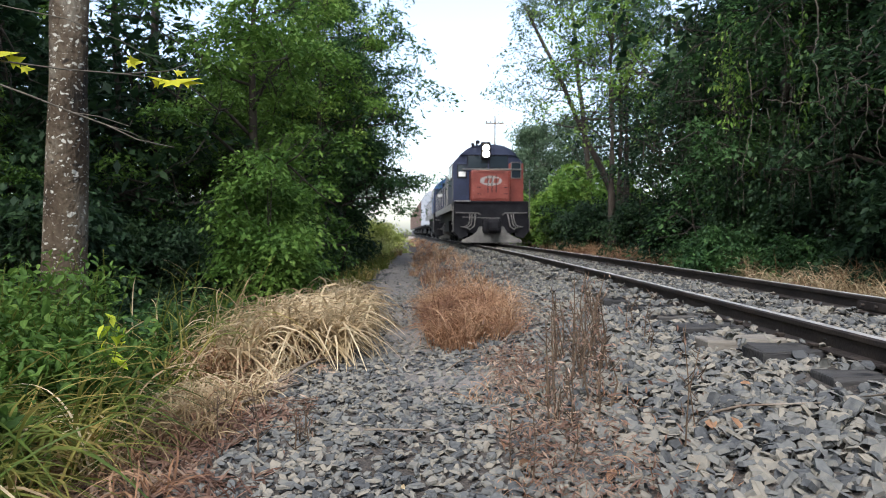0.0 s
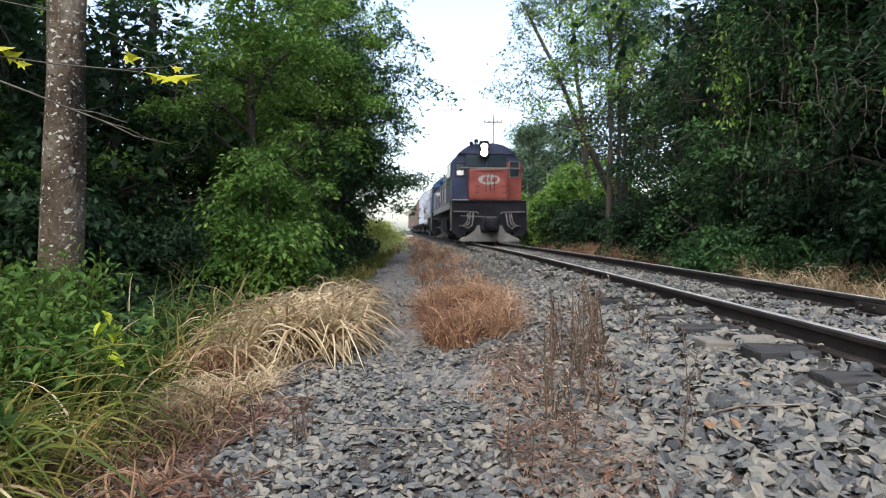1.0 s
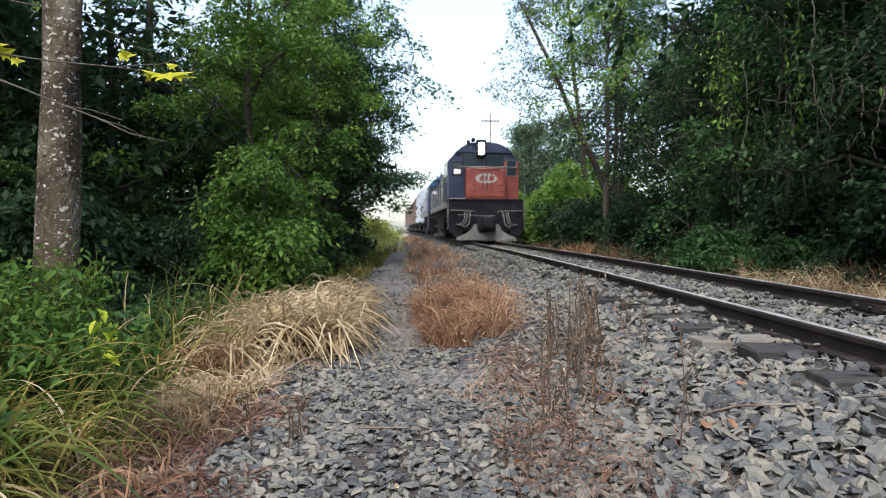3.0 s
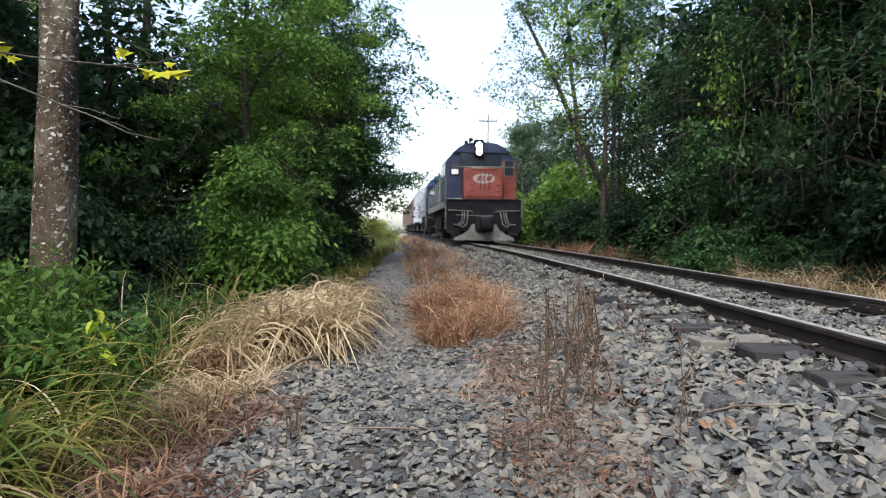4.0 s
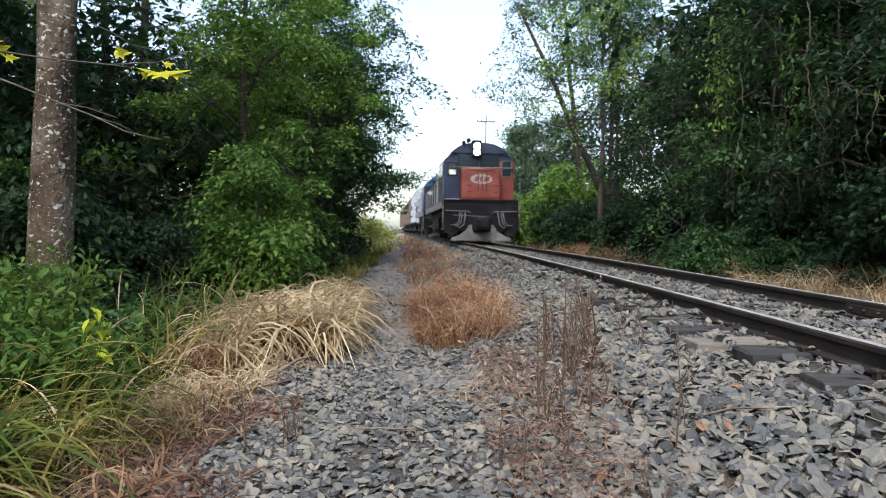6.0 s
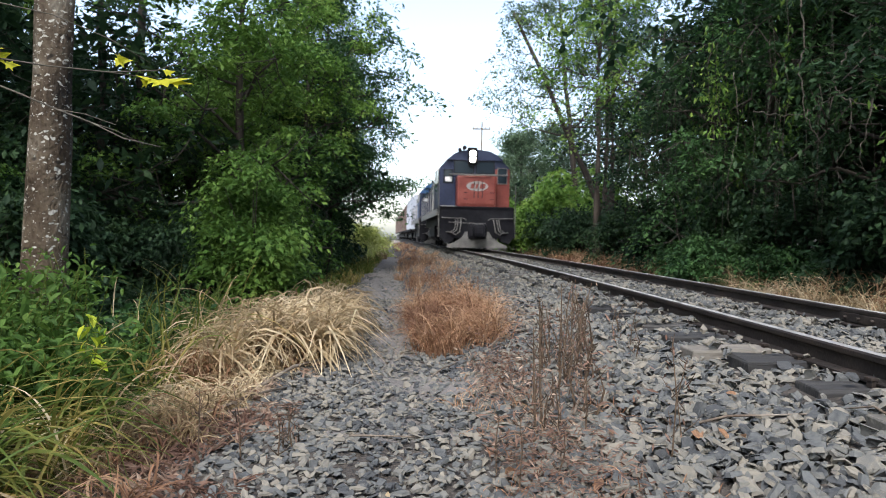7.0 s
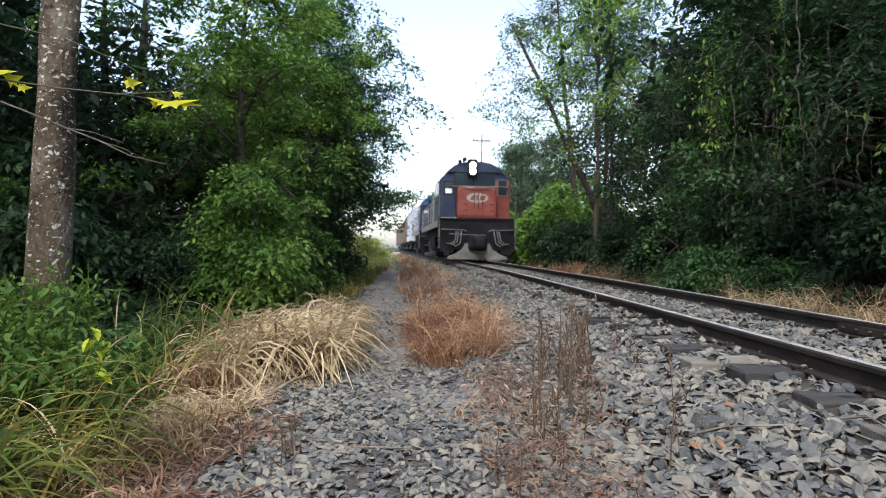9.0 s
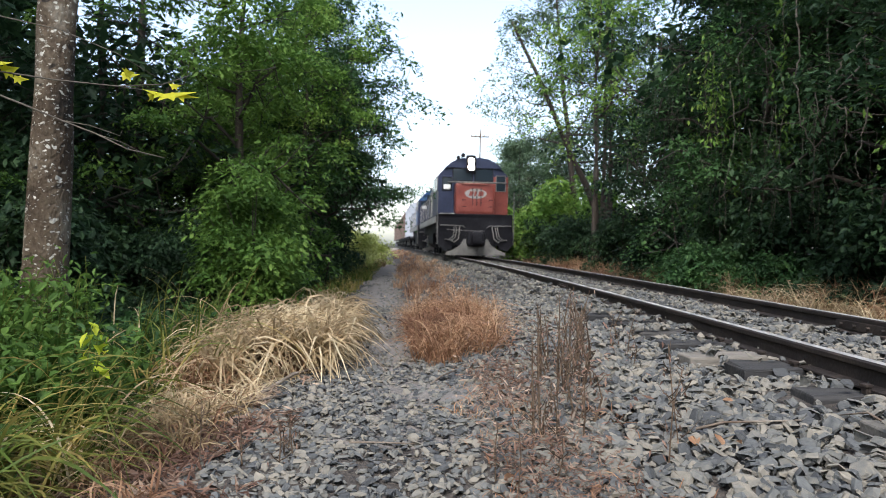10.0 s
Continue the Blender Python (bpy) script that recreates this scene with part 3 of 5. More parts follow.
# left side of the line
stand(make_tree(10.5, 0.195, 5.2, 2.6, 7000, 0.1, LEAF_MID, BARK_LICHEN, seed=3, taper=0.6, lean=(0.45, 0), label="tall tree with mottled grey-brown lichened bark beside the footpath", clump=0.45), -3.4, 6.0)
# the shrub's back-lit brightness is put into its leaf colour
shrub_a = stand(make_shrub(0.46, 1.9, 11000, 0.09, LEAF_LIT, 4, "dense rounded green shrub overhanging dry grass, sunlight put into its colour", bulge=0.26, hollow=0.6), -2.47, 9.6)
tree_b = stand(make_tree(8, 0.16, 2.15, 2.25, 27000, 0.12, LEAF_DARK, seed=5, limbs=20, label="dense dark green broadleaf tree at the forest edge", clump=0.5), -3.1, 18.0)
tree_c = stand(make_tree(6.6, 0.14, 0.6, 2.1, 20000, 0.11, LEAF_LIT, seed=6, limbs=20, label="dark leafy tree of the trackside thicket", clump=0.42), -3.4, 12.2)
tree_d = stand(make_tree(13, 0.18, 3, 2.6, 16000, 0.16, LEAF_GREY, seed=8, limbs=18, label="tall pale green tree with sparse hazy foliage", clump=0.7), -4.7, 31.0)
# its near-black leaf colour stands for the shade inside the forest
tree_k = stand(make_tree(7, 0.15, 0.3, 3.0, 6200, 0.25, LEAF_SHADED, seed=31, limbs=18, label="tree deep in the forest, shade put into its dark leaf green", clump=0.9), -10.5, 10.0)
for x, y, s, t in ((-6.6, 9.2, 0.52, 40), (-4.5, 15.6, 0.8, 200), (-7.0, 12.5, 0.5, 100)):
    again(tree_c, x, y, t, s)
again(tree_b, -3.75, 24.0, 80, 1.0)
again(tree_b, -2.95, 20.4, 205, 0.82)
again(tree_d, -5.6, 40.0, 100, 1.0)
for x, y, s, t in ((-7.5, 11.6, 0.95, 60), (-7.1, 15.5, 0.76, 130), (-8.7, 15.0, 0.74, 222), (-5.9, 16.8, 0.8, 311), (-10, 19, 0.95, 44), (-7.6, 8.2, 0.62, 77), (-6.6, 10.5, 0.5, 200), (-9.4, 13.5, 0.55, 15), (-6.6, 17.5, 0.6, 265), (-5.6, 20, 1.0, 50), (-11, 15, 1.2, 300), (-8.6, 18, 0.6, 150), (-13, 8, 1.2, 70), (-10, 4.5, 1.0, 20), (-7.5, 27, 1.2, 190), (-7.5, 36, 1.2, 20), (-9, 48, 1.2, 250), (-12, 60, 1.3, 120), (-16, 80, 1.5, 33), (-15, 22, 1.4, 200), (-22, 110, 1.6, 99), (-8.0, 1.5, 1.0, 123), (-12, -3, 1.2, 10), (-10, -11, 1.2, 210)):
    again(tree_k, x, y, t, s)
stand(make_tree(7.2, 0.12, 3.6, 1.6, 8000, 0.11, LEAF_LIGHT, seed=35, limbs=12, label="young tree with yellowish green crown among dark trees", clump=0.45), -2.95, 16.2)
slim = stand(make_tree(11, 0.12, 5.5, 1.8, 5000, 0.12, LEAF_DARK, seed=33, limbs=9, label="slim dark trunk with thin high foliage", clump=0.5, taper=0.6), -6.7, 14.0)
again(slim, -5.75, 13.6, 120, 1.0)
again(slim, 6.0, 23.0, 40, 1.0)
again(slim, 6.3, 23.4, 240, 1.0)
# stands in tree shadow, so its sunlit look is painted on
bush = stand(make_shrub(0.9, 1.1, 8000, 0.1, GRASS_SUNLIT, 12, "low yellow-green bush beside the path, sunlight put into its colour"), -2.9, 30.0, scale=1.2)
again(bush, -4.6, 42, 90, 1.5)
again(bush, -3.6, 34, 200, 1.5)
green_bush = stand(make_shrub(0.9, 1.1, 7000, 0.1, LEAF_LIGHT, 13, "leafy light green bush behind the track"), 5.0, 28.0, scale=2.1)
again(shrub_a, -2.9, 11.3, 130, 1.1)
# undergrowth coloured dark, as the shaded hollows under the trees
dark_shrub = stand(make_shrub(1.2, 2.2, 9000, 0.13, LEAF_SHADED, 14, "dense undergrowth at the forest edge, shade put into its dark green"), -4.1, 20.5)
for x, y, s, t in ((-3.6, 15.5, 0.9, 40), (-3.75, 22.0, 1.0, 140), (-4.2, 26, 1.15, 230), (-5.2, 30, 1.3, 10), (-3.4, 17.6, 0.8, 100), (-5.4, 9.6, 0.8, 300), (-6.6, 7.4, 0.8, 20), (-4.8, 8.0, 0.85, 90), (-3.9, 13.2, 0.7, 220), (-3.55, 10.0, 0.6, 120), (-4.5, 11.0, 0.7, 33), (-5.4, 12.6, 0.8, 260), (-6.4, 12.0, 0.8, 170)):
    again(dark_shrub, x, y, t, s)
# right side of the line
# shade of the forest wall is painted into this tree's leaves
tree_e = stand(make_tree(6.3, 0.13, 0.5, 2.0, 17000, 0.1, LEAF_SHADED, seed=15, limbs=22, label="vine-hung tree of the dense forest wall, leaves coloured dark for shade", clump=0.4), 6.3, 9.0)
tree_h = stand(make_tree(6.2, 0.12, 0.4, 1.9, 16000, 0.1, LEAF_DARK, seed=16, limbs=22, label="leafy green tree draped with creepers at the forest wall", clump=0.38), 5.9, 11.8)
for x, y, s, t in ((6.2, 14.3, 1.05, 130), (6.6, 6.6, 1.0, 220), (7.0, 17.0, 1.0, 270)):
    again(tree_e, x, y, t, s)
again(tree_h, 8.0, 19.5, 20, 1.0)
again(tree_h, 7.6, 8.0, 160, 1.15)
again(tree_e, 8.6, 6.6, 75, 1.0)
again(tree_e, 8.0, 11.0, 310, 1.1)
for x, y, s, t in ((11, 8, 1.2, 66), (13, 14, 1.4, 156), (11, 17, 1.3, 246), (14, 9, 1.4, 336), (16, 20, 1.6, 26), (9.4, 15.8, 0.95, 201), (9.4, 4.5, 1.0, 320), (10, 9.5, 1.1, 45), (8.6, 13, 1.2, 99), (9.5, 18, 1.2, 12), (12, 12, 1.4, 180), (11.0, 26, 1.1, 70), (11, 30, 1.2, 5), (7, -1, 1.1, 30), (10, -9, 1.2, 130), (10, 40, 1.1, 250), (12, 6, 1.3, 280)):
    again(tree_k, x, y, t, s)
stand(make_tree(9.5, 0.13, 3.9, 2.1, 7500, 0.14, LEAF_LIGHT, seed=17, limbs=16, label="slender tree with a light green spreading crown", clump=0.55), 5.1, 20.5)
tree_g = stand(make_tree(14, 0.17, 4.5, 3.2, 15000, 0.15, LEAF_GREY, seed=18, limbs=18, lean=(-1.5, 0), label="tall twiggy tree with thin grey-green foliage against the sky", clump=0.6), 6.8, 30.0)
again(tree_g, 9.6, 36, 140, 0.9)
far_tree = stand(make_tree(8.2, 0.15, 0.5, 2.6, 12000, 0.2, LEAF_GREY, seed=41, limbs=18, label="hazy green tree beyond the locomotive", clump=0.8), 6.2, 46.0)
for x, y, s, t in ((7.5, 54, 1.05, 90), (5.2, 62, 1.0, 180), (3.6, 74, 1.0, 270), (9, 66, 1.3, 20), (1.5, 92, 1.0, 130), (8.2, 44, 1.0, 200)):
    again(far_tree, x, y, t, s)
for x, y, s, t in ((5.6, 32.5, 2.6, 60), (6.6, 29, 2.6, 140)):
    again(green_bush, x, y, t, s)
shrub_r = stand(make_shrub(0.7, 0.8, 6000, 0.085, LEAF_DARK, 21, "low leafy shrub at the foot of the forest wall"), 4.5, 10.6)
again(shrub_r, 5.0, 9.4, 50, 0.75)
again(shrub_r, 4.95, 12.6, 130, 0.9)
# dark leaf colour stands in for shade at the wall's foot
deep_r = stand(make_shrub(0.9, 1.3, 7000, 0.1, LEAF_SHADED, 22, "undergrowth below the forest wall, shade put into its dark green"), 5.7, 8.0)
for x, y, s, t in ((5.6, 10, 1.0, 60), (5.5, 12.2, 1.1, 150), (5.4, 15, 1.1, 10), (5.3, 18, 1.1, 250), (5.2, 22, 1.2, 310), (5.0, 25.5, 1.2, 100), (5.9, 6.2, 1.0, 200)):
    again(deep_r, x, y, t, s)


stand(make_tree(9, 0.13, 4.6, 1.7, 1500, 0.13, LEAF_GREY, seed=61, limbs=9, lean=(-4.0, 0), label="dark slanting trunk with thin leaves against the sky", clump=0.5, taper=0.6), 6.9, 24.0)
# tall crowns added out of view, to keep skylight off the forest walls
tall = stand(make_tree(14, 0.2, 5.6, 3.4, 9000, 0.24, LEAF_SHADED, seed=52, limbs=16, label="unseen tall forest tree, its high spreading crown added to cast shade", clump=0.9), 10.2, 7.2)
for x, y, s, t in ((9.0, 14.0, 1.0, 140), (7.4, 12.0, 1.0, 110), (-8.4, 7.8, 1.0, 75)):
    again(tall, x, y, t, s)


# ---- hanging creepers on the forest wall ----
def creeper(points, r, label):
    rng = RNG
    pts = []
    for a, b in zip(points, points[1:]):
        a, b = Vector(a), Vector(b)
        for k in range(6):
            pts.append(a.lerp(b, k / 6) + Vector(rng.normal(0, 0.009, 3)))
    pts.append(Vector(points[-1]))
    ob = part("creeper", tube(pts, [r * 0.47 * (1 - 0.5 * i / len(pts)) for i in range(len(pts))], 6), VINE, smooth=True)
    return tagged(ob, label, "creeper", "creepers on the forest wall")


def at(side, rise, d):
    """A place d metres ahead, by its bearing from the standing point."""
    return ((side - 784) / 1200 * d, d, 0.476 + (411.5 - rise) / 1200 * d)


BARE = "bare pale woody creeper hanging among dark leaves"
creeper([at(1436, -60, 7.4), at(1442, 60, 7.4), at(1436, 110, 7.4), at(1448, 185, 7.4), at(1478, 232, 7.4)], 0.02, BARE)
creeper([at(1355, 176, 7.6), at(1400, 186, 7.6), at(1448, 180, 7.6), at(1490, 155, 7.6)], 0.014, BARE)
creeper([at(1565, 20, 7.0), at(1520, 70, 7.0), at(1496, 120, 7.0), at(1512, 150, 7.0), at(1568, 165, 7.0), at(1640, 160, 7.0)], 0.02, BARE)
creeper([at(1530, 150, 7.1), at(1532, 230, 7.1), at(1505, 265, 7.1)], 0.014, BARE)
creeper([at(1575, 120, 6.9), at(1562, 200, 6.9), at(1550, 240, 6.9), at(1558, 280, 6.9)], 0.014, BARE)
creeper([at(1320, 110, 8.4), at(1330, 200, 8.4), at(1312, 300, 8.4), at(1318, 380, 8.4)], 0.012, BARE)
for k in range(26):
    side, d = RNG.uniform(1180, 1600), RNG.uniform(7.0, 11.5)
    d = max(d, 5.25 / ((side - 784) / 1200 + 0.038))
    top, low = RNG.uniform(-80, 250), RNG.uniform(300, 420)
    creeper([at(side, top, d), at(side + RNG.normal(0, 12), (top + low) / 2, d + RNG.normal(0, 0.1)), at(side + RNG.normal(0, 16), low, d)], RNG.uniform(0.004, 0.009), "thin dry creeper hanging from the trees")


def leafy_creeper(x, y, top, low, mat, label):
    """A thin stem that hangs from the crowns, with drooping leaves all down it."""
    rng = RNG
    n = max(4, int((top - low) * 4))
    stem = [Vector((rng.normal(0, 0.02), rng.normal(0, 0.02), -(top - low) * k / n)) for k in range(n + 1)]
    vine = new("leafy_creeper")
    part("stem", tube(stem, 0.006, 5), VINE, vine, smooth=True)
    count = int((top - low) * 60)
    f = rng.random(count) ** 0.8
    wide = 0.05 + 0.1 * rng.random() + 0.1 * np.sin(f * 9 + rng.uniform(0, 6)) ** 2
    p = np.stack([rng.normal(0, 1, count) * wide, rng.normal(0, 1, count) * wide, -(top - low) * f], 1)
    hang(new("foliage", leaf_cloud("foliage", mat, p, 0.1, aspect=0.42, droop=0.95)), vine)
    vine.matrix_basis = Matrix.Translation((x, y, top))
    tagged(vine, label, "creeper", "leafy creepers on the forest wall")


for k in range(26):
    y = RNG.uniform(6.6, 15.0)
    x = 5.0 - 0.045 * (y - 9) + RNG.uniform(-0.25, 0.55)
    top = RNG.uniform(1.8, 4.6)
    pale = RNG.random() < 0.15
    leafy_creeper(x, y, top, max(0.5, top - RNG.uniform(0.8, 2.6)), LEAF_MID if pale else LEAF_SHADED, "curtain of light green leaves hanging on a creeper" if pale else "curtain of leaves coloured dark for shade, hanging on a creeper")


for x, y, top, low in ((4.45, 10.8, 3.9, 2.7), (4.62, 11.0, 3.7, 2.3), (4.8, 11.1, 3.5, 2.5), (4.55, 10.7, 3.2, 2.0)):
    leafy_creeper(x, y, top, low, LEAF_LIGHT, "hanging spray of pale yellow-green creeper leaves")


# ---- grasses and weeds ----
def grass(name, mat, w0, w1, y0, y1, count, length, width, bend, label, tufts=0, heading=None, spread=1.0, category="grass", reach=0.75, nod=0.62, mound=0.0, steps=6):
    if tufts:
        tw, ty = RNG.uniform(w0, w1, tufts), RNG.uniform(y0, y1, tufts)
        k = RNG.integers(0, tufts, count)
        w, y = tw[k] + RNG.normal(0, 0.05, count), ty[k] + RNG.normal(0, 0.05, count)
    else:
        w, y = RNG.uniform(w0, w1, count), RNG.uniform(y0, y1, count)
    x = lay(w, y)
    roots = np.stack([x, y, ground_z(x, y) - 0.02 + mound * RNG.random(count)], 1)
    ob = new(name, blades(name, mat, roots, length, width, bend, heading=heading, spread=spread, reach=reach, nod=nod, steps=steps))
    return tagged(ob, label, category, kind="stuff")


grass("rust_grass", GRASS_RUST, -2.7, -1.4, 22, 75, 2000, 0.2, 0.03, 0.6, "brown dead grass beside the far track", 160)
grass("dry_grass", GRASS_STRAW, -4.2, -3.3, 26, 75, 1500, 0.4, 0.03, 0.7, "pale dry grass beside the far path", 90)
STRAW = "tall pale straw-coloured dry grass drooping over the path edge"
grass("dry_grass", GRASS_STRAW, -4.4, -3.85, 4.5, 7.4, 1700, 0.76, 0.02, 0.95, STRAW, 26, heading=-0.7, spread=1.3, reach=0.42, nod=0.92, mound=0.06)
grass("dry_grass", GRASS_STRAW, -3.92, -3.34, 4.7, 7.0, 1900, 0.8, 0.021, 0.95, STRAW, 30, heading=-0.7, spread=1.2, reach=0.42, nod=0.92, mound=0.05)
grass("dry_grass", GRASS_RUST, -3.95, -3.5, 4.8, 7.2, 1100, 0.5, 0.01, 0.9, "brown dead grass under the straw", 26, reach=0.4, nod=0.9)
grass("dry_grass", GRASS_RUST, -4.5, -3.85, 4.4, 7.4, 1500, 0.6, 0.011, 0.9, "brown dead grass under the straw", 26, reach=0.4, nod=0.9)
grass("dry_grass", GRASS_STRAW, -4.25, -3.6, 7.2, 10.5, 1500, 0.6, 0.015, 0.9, STRAW, 30, heading=-0.7, spread=1.3, reach=0.42, nod=0.92)
grass("dry_grass", GRASS_STRAW, -4.3, -3.7, 2.6, 4.6, 900, 0.4, 0.009, 1.0, "matted pale dry grass among green blades", 30, reach=0.6, nod=0.95)
grass("dry_grass", GRASS_RUST, -4.5, -3.7, 2.0, 4.5, 600, 0.36, 0.009, 1.0, "matted brown dry grass under green blades", 40, reach=0.6, nod=0.95)
grass("green_grass", GRASS_GREEN, -4.75, -4.05, 2.2, 3.8, 480, 0.9, 0.017, 0.9, "tall arching green and yellowing grass blades", 18, heading=-0.4, spread=1.6, reach=0.5, nod=0.85, steps=10)
grass("dry_grass", GRASS_STRAW, -4.75, -4.05, 2.0, 3.6, 90, 0.75, 0.013, 0.9, "dying straw-coloured blades among green grass", 18, reach=0.5, nod=0.88, steps=10)
grass("green_grass", GRASS_GREEN, -5.6, -4.5, 1.6, 3.0, 130, 0.8, 0.015, 0.9, "tall arching green and yellowing grass blades", 14, reach=0.5, nod=0.85, steps=10)
grass("green_grass", GRASS_GREEN, -5.0, -4.4, 3.8, 7.0, 200, 0.8, 0.013, 0.75, "thin green grass stalks rising from the verge", 26)
grass("green_grass", GRASS_GREEN, -4.6, -3.6, 10.5, 30, 1800, 0.38, 0.018, 0.6, "green verge grass along the forest edge", 90)
grass("rust_grass", GRASS_RUST, -2.6, -1.98, 5.1, 7.6, 4600, 0.42, 0.008, 0.85, "bushy rust-brown dead grass on the ballast shoulder", 110, reach=0.6, nod=0.7)
grass("rust_grass", GRASS_RUST, -2.64, -2.2, 6.8, 8.0, 2000, 0.32, 0.008, 0.7, "bushy rust-brown dead grass beside the path", 70, reach=0.55, nod=0.6)
grass("rust_grass", GRASS_RUST, -2.85, -1.6, 9.5, 26, 1500, 0.26, 0.014, 0.6, "rust-brown dead grass between path and track", 90)
grass("rust_grass", GRASS_RUST, -2.45, -1.75, 2.0, 6.2, 700, 0.11, 0.006, 0.9, "short rust-brown dead grass among stones", 50)
grass("rust_grass", GRASS_RUST, 1.9, 2.8, 6, 30, 4500, 0.42, 0.012, 0.7, "rust-brown dry grass along the forest foot", 110)
grass("dry_grass", GRASS_STRAW, 1.65, 2.5, 5.5, 11, 1500, 0.46, 0.01, 0.85, "pale dry grass along the forest foot", 50)
# sunlit brightness of this grass comes from its pale colour
grass("green_grass", GRASS_SUNLIT, -5.5, -3.95, 26, 60, 3000, 0.8, 0.04, 0.5, "green grass beside the far path, sunlight put into its colour", 90)


grass("green_grass", GRASS_GREEN, -6, -4, -5, 0.6, 700, 0.5, 0.02, 0.8, "green grass on the verge beside the near path", 50)
grass("dry_grass", GRASS_STRAW, -4.6, -3.7, -5, 0.6, 900, 0.4, 0.012, 0.9, "dry grass on the verge beside the near path", 50)


grass("green_grass", GRASS_GREEN, -4.8, -4.1, 2.5, 3.6, 150, 1.05, 0.016, 0.85, "broad arching yellow-green grass blades above the weeds", 12, reach=0.5, nod=0.82, steps=10)


grass("dry_grass", GRASS_STRAW, -5.0, -4.1, 4.0, 6.2, 60, 1.0, 0.012, 0.85, "long pale grass stalks arching above the verge", 16, reach=0.6, nod=0.75, steps=10)
grass("green_grass", GRASS_GREEN, -4.95, -4.0, 3.6, 6.4, 70, 0.95, 0.013, 0.8, "long thin green grass arching above the verge", 20, reach=0.6, nod=0.72, steps=10)


def weeds(name, mat, w0, w1, y0, y1, plants, height, leaf, label, stems=(4, 8), per=46):
    """Leafy weeds: upright stems with leaves in whorls, one object for each plant."""
    for k in range(plants):
        w, y = RNG.uniform(w0, w1), RNG.uniform(y0, y1)
        x = float(lay(w, y))
        plant = new(name)
        pts = []
        for j in range(RNG.integers(*stems)):
            h = height * RNG.uniform(0.6, 1.15)
            lean = RNG.normal(0, 0.22, 2)
            tip = np.array([lean[0] * h, lean[1] * h, h])
            part("stem", tube([(0, 0, -0.05), (lean[0] * h * 0.3, lean[1] * h * 0.3, h * 0.5), tip], [0.007, 0.005, 0.002], 4), GRASS_GREEN, plant)
            s = RNG.uniform(0.15 if per > 20 else 0.85, 1.0, per)[:, None]
            pts.append(tip[None] * s * np.array([1, 1, 1]) + RNG.normal(0, 0.075 if per > 20 else 0.04, (per, 3)) * (1.2 - 0.5 * s))
        p = np.concatenate(pts)
        p[:, 2] = np.maximum(p[:, 2], 0.02)
        hang(new("foliage", broad_leaves("foliage", mat, p, leaf)), plant)
        plant.matrix_basis = pose(x, y, float(ground_z(x, y)), 0, 0, RNG.uniform(0, 360))
        tagged(plant, label, "weed", "weeds on the verge")


weeds("weed", LEAF_MID, -5.0, -4.4, 2.2, 4.3, 34, 0.5, 0.07, "leafy green weed in the trackside verge")
weeds("weed", LEAF_MID, -5.6, -4.95, 3.3, 4.8, 10, 0.95, 0.065, "tall leafy green weed near the tree trunk")
weeds("weed", LEAF_MID, -5.6, -4.8, 3.0, 5.0, 18, 0.85, 0.07, "tall leafy weed beside the tree trunk")
weeds("weed", LEAF_DARK, -5.2, -4.55, 4.4, 7.0, 14, 0.5, 0.075, "leafy green weed at the forest foot")


weeds("weed", LEAF_MID, -5.6, -5.2, 4.5, 5.4, 6, 0.95, 0.08, "tall leafy weed beside the tree trunk")
weeds("weed", LEAF_DARK, -5.1, -4.35, 1.7, 2.7, 12, 0.42, 0.07, "low leafy dark green weed under the grass")
weeds("weed", LEAF_LIME, -4.34, -4.28, 3.2, 3.3, 1, 0.6, 0.06, "weed with yellowing lime-green leaves", (3, 4), 9)


# ---- dead stalks standing in the ballast ----
def dead_stalk(x, y, h, thick=1.0):
    z = float(ground_z(x, y))
    stalk = new("dead_stalk")
    bx, by = RNG.normal(0, 0.11) * h, RNG.normal(0, 0.11) * h
    stem = [Vector((0, 0, -0.03)), Vector((bx * 0.3 + RNG.normal(0, 0.02), by * 0.4, h * 0.5)), Vector((bx, by, h))]
    part("stem", tube(stem, [0.0065 * thick, 0.005 * thick, 0.002 * thick], 5), STEM_DEAD, stalk)
    for k in range(int(5 + h * 14)):
        f = RNG.uniform(0.15, 1.0)
        p = stem[0].lerp(stem[2], f)
        a = RNG.uniform(0, math.tau)
        L = RNG.uniform(0.03, 0.11) * (1.2 - 0.6 * f)
        q = p + Vector((math.cos(a) * L * 0.7, math.sin(a) * L * 0.7, L * RNG.uniform(0.2, 0.9)))
        part("twig", tube([p, p.lerp(q, 0.5) + Vector((0, 0, -0.006)), q], [0.0025, 0.002, 0.001], 4), STEM_DEAD, stalk)
    leaves = np.array([stem[0].lerp(stem[2], RNG.uniform(0.1, 1))[:] for _ in range(int(26 * h + 8))]) + RNG.normal(0, 0.022, (int(26 * h + 8), 3))
    leaves[:, 2] = np.maximum(leaves[:, 2], 0.01)
    hang(new("dead_leaves", leaf_cloud("dead_leaves", LITTER, leaves, 0.028, aspect=0.26, droop=0.9)), stalk)
    stalk.matrix_basis = pose(x, y, z + 0.02)
    tagged(stalk, "dry brown dead weed stalk standing among the stones", "weed", "dead stalks in the ballast")


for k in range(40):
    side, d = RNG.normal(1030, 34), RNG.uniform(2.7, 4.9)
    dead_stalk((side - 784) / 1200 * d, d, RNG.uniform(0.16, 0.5))
